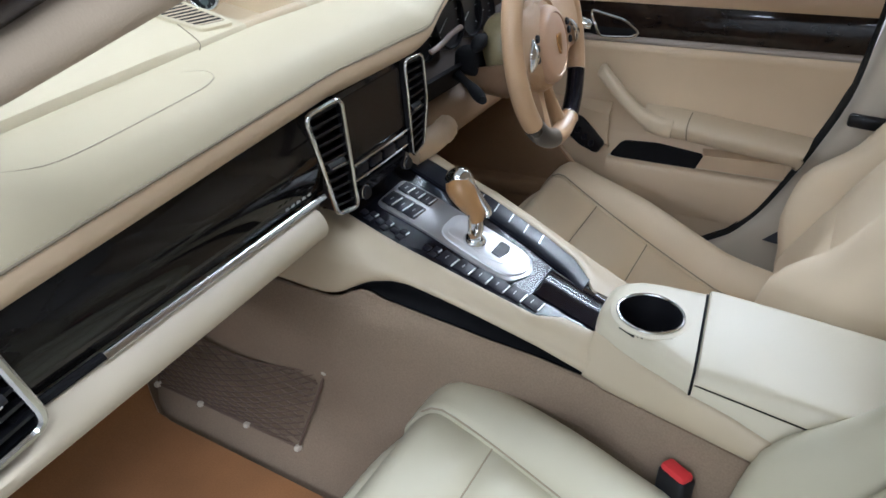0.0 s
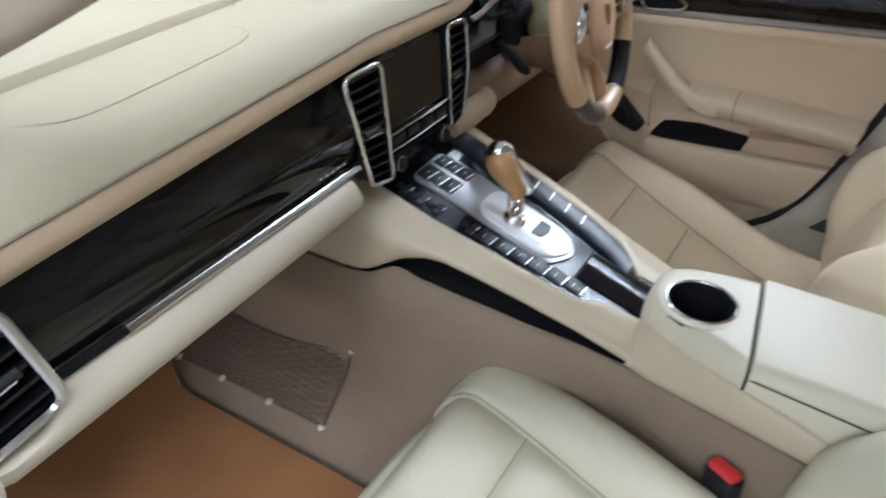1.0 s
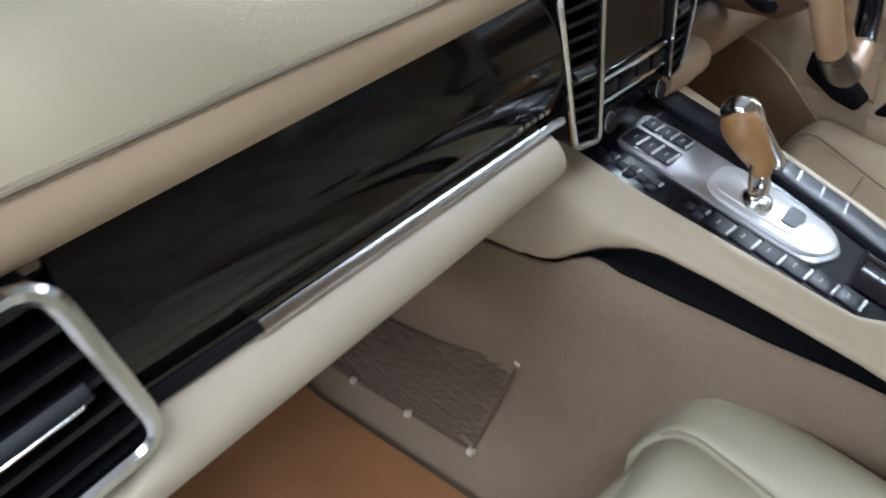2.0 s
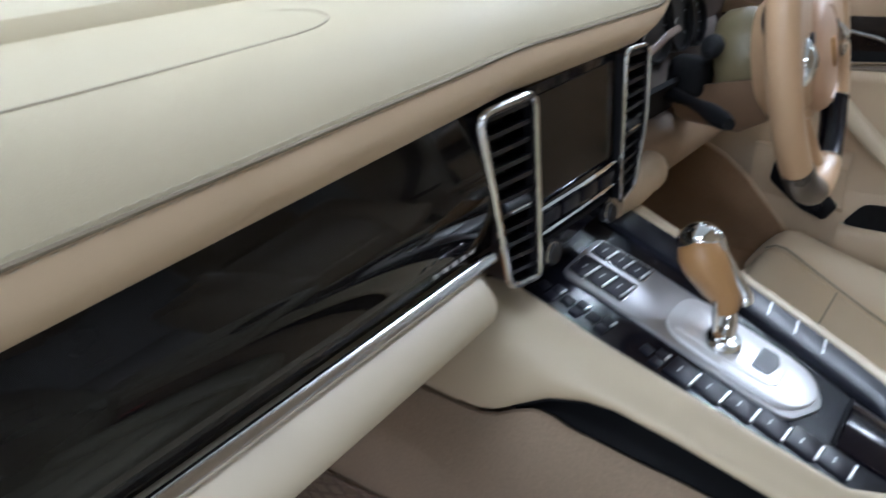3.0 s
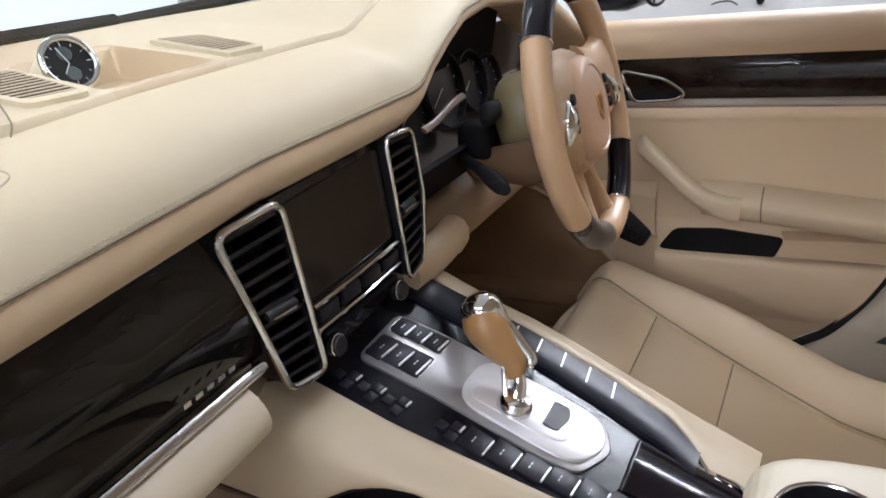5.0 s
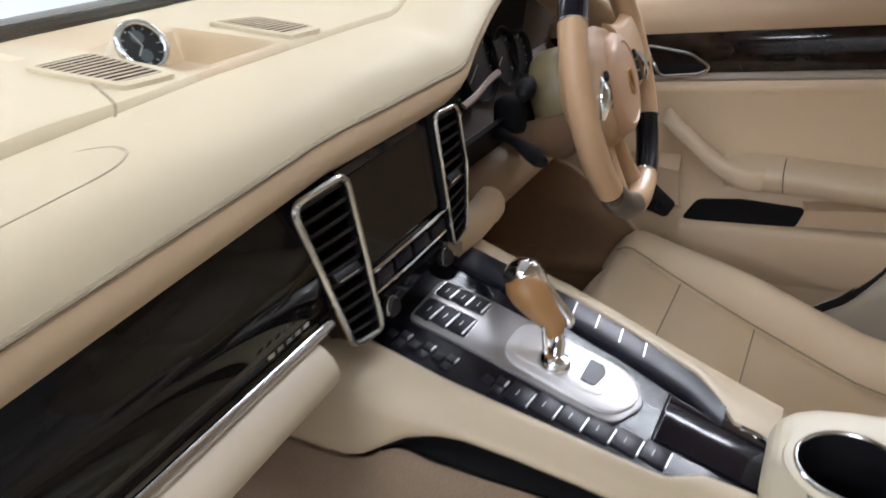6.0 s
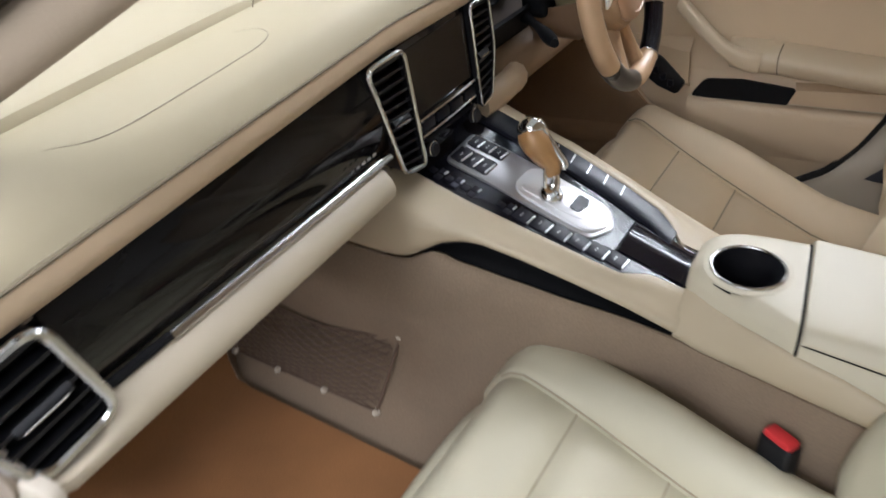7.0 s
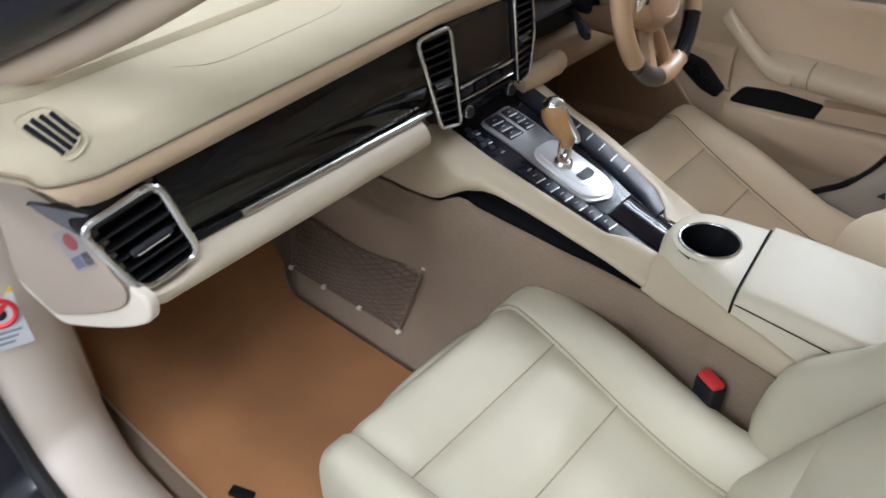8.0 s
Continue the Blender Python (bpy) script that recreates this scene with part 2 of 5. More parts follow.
def showroom():
    part("showroom_floor", block(16, 16, 0.1, m=Matrix.Translation((0, 0, -0.05))), TILE)
    tagged(bpy.data.objects["showroom_floor"], "grey polished showroom floor tiles", "floor", kind="structure")
    for nm, sx, sy, x, y in (("wall_north", 16, 0.2, 0, 8), ("wall_south", 16, 0.2, 0, -8), ("wall_east", 0.2, 16, 8, 0), ("wall_west", 0.2, 16, -8, 0)):
        ob = part(nm, block(sx, sy, 3.3, m=Matrix.Translation((x, y, 1.65))), WALL)
        tagged(ob, "plain pale showroom wall", "wall", kind="structure")
    ob = part("ceiling", block(16, 16, 0.1, m=Matrix.Translation((0, 0, 3.3))), WALL)
    tagged(ob, "plain pale showroom ceiling", "ceiling", kind="structure")
    # fixtures added at the assumed lamps' places
    for x, y in ((-1.6, 0.9), (-1.55, -1.2), (0.6, 2.6), (3.0, -0.8), (-3.7, -0.7), (-6.4, -0.5), (4.3, 0.5)):
        lt = thing("ceiling_light", "assumed white strip light on the unseen showroom ceiling", "ceiling light", "showroom lights", at=(x, y, 3.15))
        part("housing", block(0.30, 2.7, 0.06, 0.01, m=Matrix.Translation((x, y, 3.19))), WALL, lt)
        part("diffuser", block(0.24, 2.6, 0.02, 0.005, m=Matrix.Translation((x, y, 3.145))), PANEL, lt)

    # glowing pane added to brighten the view through the windscreen; no window known
    wn = thing("glow_backdrop", "tall glowing pane added as a bright backdrop", "window", kind="structure", at=(4.6, 7.88, 0))
    part("pane", block(5.6, 0.02, 2.7, m=Matrix.Translation((4.6, 7.88, 1.37))), BACKDROPGLOW, wn)
    for x in (1.85, 7.35):
        part("backdrop_frame", block(0.07, 0.08, 2.8, 0.008, m=Matrix.Translation((x, 7.84, 1.4))), WALL, wn)
    part("bottom_rail", block(5.7, 0.08, 0.06, 0.008, m=Matrix.Translation((4.6, 7.84, 0.03))), WALL, wn)


showroom()


def car_floor():
    ys = [-0.95 + 0.05 * k for k in range(34)]
    ob = part("floor", slab(ramp_surface(lambda x, y: floor_z(y), [-0.60 + 0.1 * k for k in range(15)], ys), 0.02), CARPET)
    tagged(ob, "beige carpeted car floor rising towards the bulkhead", "floor", kind="structure")
    # side of the tunnel below the console, on both sides
    for side, nm in ((-1, "tunnel_carpet"), (1, "tunnel_carpet")):
        rows = []
        for k in range(98):
            y = 0.62 - 0.015 * k
            g = groove(y)
            s = slot_height(y)
            back = 0.045 * step(0.41, 0.52, y)
            pts = [(g.x + 0.004, g.z - 0.004 - s), (g.x - 0.003, g.z - 0.010 - s), (g.x - 0.012, g.z - 0.05 - 0.5 * s), (g.x - 0.012, 0.52), (-0.100, 0.44), (-0.120 + back, 0.36), (-0.142 + back, 0.30), (-0.152 + back, 0.275)]
            row = smoothed([(x if side < 0 else 0.09 - x, y, z + (floor_z(y) - 0.28 if z < 0.3 else 0)) for x, z in pts], 14)
            rows.append(row)
        ob = part(nm, slab(rows, 0.006), CARPET)
        tagged(ob, "beige carpet on the side of the transmission tunnel", "carpet", kind="structure")
    # bulkhead
    ob = part("bulkhead", block(1.5, 0.05, 0.90, m=Matrix.Translation((0, 0.75, 0.45))), CARPET)
    tagged(ob, "beige carpeted bulkhead behind the dashboard", "wall", kind="structure")


def footwell_sides():
    for nm, x, y0, y1, z0, z1 in (("kick_panel", 0.775, 0.33, 0.78, 0.25, 0.93), ("kick_panel", -0.605, 0.335, 0.78, 0.25, 0.90), ("inner_sill", 0.785, -0.95, 0.40, 0.20, 0.345)):
        rows = [[Vector((x + 0.012 * math.sin(math.pi * j / 6), y0 + (y1 - y0) * k / 8, z0 + (z1 - z0) * j / 6)) for j in range(7)] for k in range(9)]
        ob = part(nm, slab(rows, 0.015), CARPET if nm == "kick_panel" else PLASTIC)
        tagged(ob, "beige carpeted side of the footwell" if nm == "kick_panel" else "beige plastic inner sill below the door", "wall", kind="structure")


def slot_height(y):
    """Height of the dark slot below the leather flank: an arch in front, a long taper to the rear."""
    keys = [(0.04, 0.0), (0.028, 0.006), (0.0, 0.027), (-0.03, 0.035), (-0.06, 0.034), (-0.13, 0.027), (-0.20, 0.014), (-0.275, 0.0)]
    for (a, ha), (b, hb) in zip(keys, keys[1:]):
        if a >= y >= b:
            return ha + (hb - ha) * (y - a) / (b - a)
    return 0.0


def groove(y):
    """The line on the console's flank where leather meets carpet."""
    keys = [(-0.95, -0.10, 0.590), (-0.60, -0.097, 0.602), (-0.48, -0.092, 0.608), (-0.39, -0.080, 0.612), (-0.29, -0.052, 0.602), (-0.27, -0.046, 0.604), (-0.20, -0.053, 0.629), (-0.127, -0.065, 0.653), (-0.076, -0.074, 0.669), (-0.031, -0.082, 0.680), (-0.008, -0.086, 0.679), (0.024, -0.092, 0.670), (0.048, -0.096, 0.655), (0.066, -0.099, 0.643), (0.085, -0.10, 0.637), (0.16, -0.10, 0.634), (0.65, -0.10, 0.634)]
    for (a, xa, za), (b, xb, zb) in zip(keys, keys[1:]):
        if y <= b:
            f = max(0, (y - a) / (b - a))
            return Vector((xa + (xb - xa) * f, y, za + (zb - za) * f))
    return Vector((-0.10, y, 0.634))


car_floor()
footwell_sides()


def floor_mat():
    mt = thing("floor_mat", "brown carpet floor mat in the passenger footwell", "floor mat", at=(-0.35, 0.2, 0.28))
    rows = []
    for k in range(24):
        y = -0.22 + 0.78 * k / 23
        w = 0.012 * (1 - step(0, 0.06, y + 0.22)) + 0.01 * step(0.5, 0.56, y)
        rows.append([Vector((-0.548 + w + (0.387 + 0.045 * step(0.41, 0.52, y) - 2 * w) * j / 14, y, floor_z(y) + 0.011)) for j in range(15)])
    part("carpet_top", slab(rows, 0.009), MAT, mt)
    edge = [r[0] for r in rows] + rows[-1][1:] + [r[-1] for r in reversed(rows)][1:] + list(reversed(rows[0]))[1:-1]
    part("anchor_clip", block(0.018, 0.040, 0.016, 0.003, 2, Matrix.Translation((-0.512, 0.105, floor_z(0.105) + 0.018)) @ pose(0, 0, 0, 0, 0, 20)), MATTE, mt, "dark grey fastening clip")
    part("bound_edge", tube(edge, 0.004, 6, close=True), TAN, mt)


floor_mat()


def sill():
    sl = thing("door_sill", "cream plastic door sill and jamb trim", "door sill", at=(-0.62, 0, 0.3))
    path = []
    for y, z, x in ((-0.95, 0.0, 0.0), (-0.5, 0.0, 0.0), (-0.1, 0.0, 0.0), (0.13, 0.0, 0.0), (0.235, 0.004, 0.0), (0.288, 0.022, 0.0), (0.308, 0.065, 0.0), (0.305, 0.16, -0.003), (0.288, 0.27, -0.006), (0.272, 0.40, -0.01), (0.262, 0.54, -0.012)):
        path.append((y, z, x))
    rows = []
    pts = smoothed(path, 70)
    for p in pts:
        y, z, x = p
        up = step(0.01, 0.12, z)
        rows.append([Vector((-0.580 + x, y + 0.03 * up, 0.27 + z * 1.0)), Vector((-0.590 + x, y + 0.012 * up, 0.33 + z)), Vector((-0.608 + x, y - 0.01 * up, 0.362 + z)), Vector((-0.635 + x, y - 0.02 * up, 0.375 + z)), Vector((-0.675 + x, y - 0.012 * up, 0.378 + z)), Vector((-0.70 + x, y + 0.01 * up, 0.365 + z)), Vector((-0.705 + x, y + 0.03 * up, 0.33 + z))])
    part("trim", slab(rows, 0.008), SILLSKIN, sl)
    part("rubber_seal", tube([r[5] + Vector((-0.008, 0, 0.002)) for r in rows], 0.011, 8), RUBBER, sl)
    body = thing("car_body_side", "dark glossy painted outer sill below the open door", "car body", at=(-0.75, 0, 0.2))
    rows2 = []
    for r in rows:
        e = r[5]
        rows2.append([e + Vector((-0.012, 0.01, -0.01)), e + Vector((-0.05, 0.02, -0.035)), e + Vector((-0.10, 0.04, -0.10)), e + Vector((-0.12, 0.05, -0.22))])
    part("panel", slab(rows2, 0.006), PAINT, body)
    # warning labels on the jamb
    lb = thing("warning_label", "white jamb label with red ring and yellow strip", "label", at=(-0.67, 0.30, 0.72))
    c = Vector((-0.672, 0.270, 0.668))
    m = Matrix.Translation(c) @ pose(0, 0, 0, 90, 0, -20)
    part("paper", block(0.056, 0.095, 0.001, m=m), LABEL, lb)
    part("strip", block(0.056, 0.014, 0.0014, m=m @ Matrix.Translation((0, 0.0405, 0))), YELLOW, lb)
    part("ring", tube([m @ Vector((0.004 + 0.019 * math.cos(a), 0.008 + 0.019 * math.sin(a), 0.001)) for a in (2 * math.pi * k / 24 for k in range(24))], 0.0035, 6, close=True), RED, lb)
    part("bar", block(0.034, 0.006, 0.0012, m=m @ Matrix.Translation((0.004, 0.008, 0.001)) @ pose(0, 0, 0, 0, 0, 45)), RED, lb)
    part("figure", turned([(0.0, 0.0006), (0.009, 0.0006), (0.009, 0.0)], 16, m @ Matrix.Translation((0.004, 0.006, 0.0002))), KEY, lb)
    for k in range(3):
        part("text_line", block(0.042 - 0.008 * k, 0.004, 0.0012, m=m @ Matrix.Translation((-0.002 * k, -0.022 - 0.008 * k, 0.0002))), surface("print_grey", (0.25, 0.26, 0.30), 0.5, bump=0), lb)


sill()


def shell():
    rf = thing("car_roof", "beige fabric headliner under the car roof", "car roof", at=(0, -0.6, 1.3))
    rows = []
    for k in range(14):
        y = -1.7 + 1.55 * k / 13
        rows.append([Vector((0.05 + 0.60 * s, y, 1.345 - 0.05 * s * s - 0.10 * step(-0.5, 0.1, y) - 0.06 * (1 - step(-1.9, -1.2, y)))) for s in (-1 + 2 * j / 16 for j in range(17))])
    part("headliner", slab(rows, 0.02), HEAD, rf)
    part("outer_skin", slab([[p + Vector((0, 0, 0.03)) for p in r] for r in rows], 0.006), PAINT, rf)
    for s, nm in ((-1, "left"), (1, "right")):
        pl = thing("windscreen_pillar", "beige trimmed windscreen pillar", "pillar", "windscreen pillars", at=(0.05 + 0.66 * s, 0.1, 1.0))
        if s < 0:
            line = [(-0.625, 0.22, 0.930), (-0.600, 0.13, 0.982), (-0.566, 0.0, 1.045), (-0.532, -0.14, 1.125), (-0.50, -0.26, 1.195), (-0.50, -0.42, 1.27)]
        else:
            line = [(0.76, 0.26, 0.93), (0.735, 0.16, 1.0), (0.70, 0.02, 1.075), (0.66, -0.12, 1.15), (0.63, -0.25, 1.215), (0.62, -0.42, 1.28)]
        run = smoothed(line, 24)
        run = [p + Vector((s * (0.020 - 0.085 * min(1.0, k / 19)), 0, 0.015)) for k, p in enumerate(run)]
        part("trim", tube(run, 0.018, 14, flat=0.9), HEAD, pl)
        part("outer_frame", tube([p + Vector((0.028 * s, 0.032, 0.030)) for p in run], 0.034, 12), PAINT, pl)
    wg = thing("windscreen", "clear raked windscreen glass", "window", at=(0.05, 0.3, 1.1))
    g = [[Vector((0.05 + (0.62 - 0.06 * f) * s, 0.50 - 0.68 * f - 0.10 * s * s, 0.985 + 0.255 * f)) for s in (-1 + 2 * j / 12 for j in range(13))] for f in (k / 8 for k in range(9))]
    ob = part("pane", slab(g, 0.004), GLASS, wg)
    ob.visible_shadow = False
    part("cowl", slab([[Vector((0.05 + 0.66 * s, 0.44 + 0.10 * k - 0.10 * s * s, 0.972 - 0.02 * k)) for s in (-1 + 2 * j / 12 for j in range(13))] for k in range(4)], 0.008), MATTE, wg)
    for k in (0, 1):
        part("wiper", tube([(-0.35 + 0.55 * k, 0.53, 0.985), (-0.1 + 0.55 * k, 0.50, 0.995), (0.18 + 0.5 * k, 0.50, 0.992)], 0.008, 8), MATTE, wg)
    hood = thing("bonnet", "dark glossy painted bonnet ahead of the windscreen", "car body", at=(0.05, 1.0, 0.85))
    part("panel", slab([[Vector((0.05 + 0.72 * s, 0.70 + 0.12 * k, 0.935 - 0.012 * k * k * 0.3 - 0.05 * s * s)) for s in (-1 + 2 * j / 12 for j in range(13))] for k in range(10)], 0.01), PAINT, hood)


shell()


# ---- dashboard ----
def yoff(x):
    return 0.12 * (x + 0.10) if x < -0.10 else 0.0


PROFILE = [(0.070, 0.9125), (0.064, 0.916), (0.058, 0.9220), (0.0535, 0.930), (0.054, 0.942), (0.058, 0.953), (0.065, 0.964), (0.076, 0.974), (0.098, 0.981), (0.155, 0.985)]
LIP = [(0.09, 0.055, 0.940), (0.125, 0.058, 0.947), (0.168, 0.064, 0.960), (0.232, 0.080, 0.973), (0.308, 0.098, 0.986), (0.40, 0.108, 0.992), (0.50, 0.104, 0.984), (0.60, 0.090, 0.955), (0.70, 0.075, 0.90), (0.78, 0.07, 0.86)]


def lip(x):
    for a, b in zip(LIP, LIP[1:]):
        if x <= b[0]:
            f = (x - a[0]) / (b[0] - a[0])
            return Vector((x, a[1] + (b[1] - a[1]) * f, a[2] + (b[2] - a[2]) * f))
    return Vector((x, LIP[-1][1], LIP[-1][2]))


def dash_row(x):
    """Cross-section of the dashboard's leather at x, from the veneer's top edge up to the crease."""
    wrap = max(0.0, (-0.598 - x) / 0.057)
    cut = 0.905 + 0.047 * min(1.0, wrap) ** 1.8 + 0.022 * max(0.0, wrap - 1)
    base = [Vector((x, y + yoff(x) + 0.022 * wrap**2, z + max(0.0, cut + 0.0008 * k - z) + 0.004 * wrap)) for k, (y, z) in enumerate(PROFILE)]
    f = step(0.085, 0.17, x)
    if f <= 0:
        return base
    p = lip(x)
    hood = [p + Vector((0, 0.10, -0.012)), p + Vector((0, 0.05, -0.012)), p + Vector((0, 0.016, -0.013)), p + Vector((0, 0.002, -0.009)), p, p + Vector((0, 0.004, 0.008)), p + Vector((0, 0.014, 0.016)), p + Vector((0, 0.030, 0.022)), p + Vector((0, 0.058, 0.025))]
    top = max(0.985, p.z + 0.027)
    hood.append(Vector((x, max(0.15, p.y + 0.09), top)))
    return [lerp(a, b, f) for a, b in zip(base, hood)]


def on_dash(x, y):
    """Height of the dash's upper skin at x and at depth y behind its front."""
    fine = [(p.x, p.y) for p in smoothed([(a, b, 0) for a, b in PROFILE[4:]], 60)]
    for (ya, za), (yb, zb) in zip(fine, fine[1:]):
        if y <= yb:
            return Vector((x, y + yoff(x), za + (zb - za) * (y - ya) / (yb - ya)))
    return Vector((x, y + yoff(x), PROFILE[-1][1]))


dash = thing("dashboard", "cream leather dashboard with dark veneer and chrome vents", "dashboard", at=(0.05, 0.2, 0.8))


def hollow(s, y):
    """Depth of the basin in the deck from which the clock looks out."""
    side = min(s + 0.118, -0.008 - s)
    return 0.031 * step(0.0, 0.0052, side) * min(1.0, max(0.0, (y - 0.166) / 0.075)) * (1 - step(0.33, 0.345, y))


def dashboard_skin():
    xs = [-0.690, -0.678, -0.666, -0.655, -0.648, -0.638, -0.626, -0.612, -0.598, -0.56, -0.50, -0.43, -0.36, -0.29, -0.22, -0.16, -0.10, -0.04, 0.02, 0.06, 0.085, 0.10, 0.115, 0.13, 0.15, 0.17, 0.20, 0.23, 0.27, 0.31, 0.35, 0.40, 0.45, 0.50, 0.55, 0.60, 0.65, 0.70, 0.76]
    rows = [smoothed(dash_row(x), 28) for x in xs]
    cut = 13
    # same leather as the pad; shade and warm bounce put into its tan
    part("lower_roll", slab([r[: cut + 1] for r in rows], 0.005), TAN, dash)
    part("upper_pad", slab([r[cut:] for r in rows], 0.005), DASHSKIN, dash)
    line = [r[cut] + Vector((0, -0.0006, 0.0004)) for r in rows[1:-6]]
    part("seam", tube(smoothed(line, 120), 0.0012, 6), SEAM, dash)
    bm = bmesh.new()
    run = smoothed(line, 700)
    for a, b in list(zip(run, run[1:]))[::2]:
        d = b - a
        for side in (-0.0022, 0.0026):
            q = tube([a + Vector((0, 0.0012 * (side > 0), side)), a + d * 0.75 + Vector((0, 0.0012 * (side > 0), side))], 0.00035, 4)
            tmp = bpy.data.meshes.new("tmp")
            q.to_mesh(tmp)
            q.free()
            bm.from_mesh(tmp)
            bpy.data.meshes.remove(tmp)
    tagged(part("stitching", bm, THREAD, dash, "fine twin rows of thread"), kind="stuff")
    # riser and upper deck towards the windscreen
    def deck_rows(cols, lined):
        out = []
        for s in cols:
            e = dash_row(s)[-1]
            rise = 0.006 + 0.0035 * step(-0.17, -0.26, s)
            row = []
            for q in range(-3, 61):
                if q <= 0:
                    p = e + Vector(((0, 0, 0), (0, 0.001, 0.6 * rise), (0, 0.0025, 0.9 * rise), (0, 0.008, rise))[q + 3])
                else:
                    f = q / 60
                    fwd = 0.50 - 0.10 * ((s - 0.05) / 0.66) ** 2
                    y = e.y + 0.008 + (fwd - e.y - 0.008) * f
                    lean = 0.27 * step(-0.42, -0.15, s) * (1 - step(0.03, 0.33, s)) * max(0.0, min(y, 0.36) - 0.160)
                    p = Vector((s + lean, y, e.z + rise - (e.z + rise - 0.988) * step(0, 1, f) - (hollow(s, y) if lined else 0)))
                row.append(p)
            out.append(row)
        return out
    a, b = -0.118, -0.008
    left = [-0.690 + 0.0190 * k for k in range(30)] + [a]
    inner = [a, a + 0.0006, a + 0.0018, a + 0.0034, a + 0.0046, a + 0.0052] + [a + 0.0052 + (b - a - 0.0104) * k / 14 for k in range(1, 14)] + [b - 0.0052, b - 0.0046, b - 0.0034, b - 0.0018, b - 0.0006, b]
    right = [b + (0.76 - b) * k / 52 for k in range(53)]
    part("deck", slab(deck_rows(left, False), 0.004), DASHSKIN, dash)
    # deck leather browned here to carry the hollow's own shade
    part("clock_hollow", slab(deck_rows(inner, True), 0.004), surface("shaded_hollow_leather", (0.44, 0.345, 0.215), 0.5, size=1500, kind="voronoi", bump=0.16), dash, "leather hollow round the clock, shade put into its tan")
    part("deck", slab(deck_rows(right, False), 0.004), DASHSKIN, dash)
    # joint between the deck's panels, and the sensor slot near the glass
    cloud = [p for r in deck_rows(left, False) for p in r]

    def on_deck(x, y):
        return Vector((x, y, min(cloud, key=lambda p: (p.x - x) ** 2 + (p.y - y) ** 2).z + 0.0004))

    joint = smoothed([on_deck(x, y) for x, y in ((-0.205, 0.138), (-0.197, 0.147), (-0.162, 0.213), (-0.130, 0.280), (-0.112, 0.325))], 30)
    part("deck_joint", tube(joint, 0.0006, 6), SEAM, dash)
    slot = [on_deck(x, y) for x, y in ((-0.118, 0.372), (-0.106, 0.368), (-0.092, 0.428), (-0.104, 0.432))]
    part("sensor_slot", plate(rounded(slot, 0.003), (0, 0, 1), 0.002, 0.0006), TAN, dash)
    # outline of the airbag cover
    loop = [(-0.262, 0.128), (-0.253, 0.123), (-0.243, 0.112), (-0.247, 0.098), (-0.268, 0.0905), (-0.31, 0.0885), (-0.37, 0.0875), (-0.420, 0.0875), (-0.445, 0.090), (-0.463, 0.097), (-0.481, 0.111)]
    pts = smoothed([on_dash(*p) for p in loop], 80)
    rad = [0.0006 * min(1.0, (k + 1) / 26, (80 - k) / 14) for k in range(80)]
    part("airbag_seam", tube([p + Vector((0, 0, 0.0001)) for p in pts], rad, 6), surface("soft_seam", (0.40, 0.34, 0.245), 0.7, size=800), dash)
    # lower part of the dashboard behind the panels
    core = [[Vector((x, y + yoff(x), z)) for y, z in ((0.083, 0.90), (0.090, 0.79))] for x in (-0.60, -0.40, -0.20, -0.155)]
    part("backing", slab(core, 0.004), MATTE, dash)
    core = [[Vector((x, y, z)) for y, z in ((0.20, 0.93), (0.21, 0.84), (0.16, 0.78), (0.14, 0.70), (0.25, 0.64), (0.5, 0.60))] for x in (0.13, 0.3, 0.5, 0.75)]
    # near-black brown holds the unlit space below the cluster
    part("backing", slab(core, 0.004), surface("shaded_backing", (0.07, 0.045, 0.03), 0.7, size=900), dash)


dashboard_skin()


def strip_at(x):
    return Vector((x, 0.064 + yoff(x), 0.803 - 0.07 * (x + 0.1)))


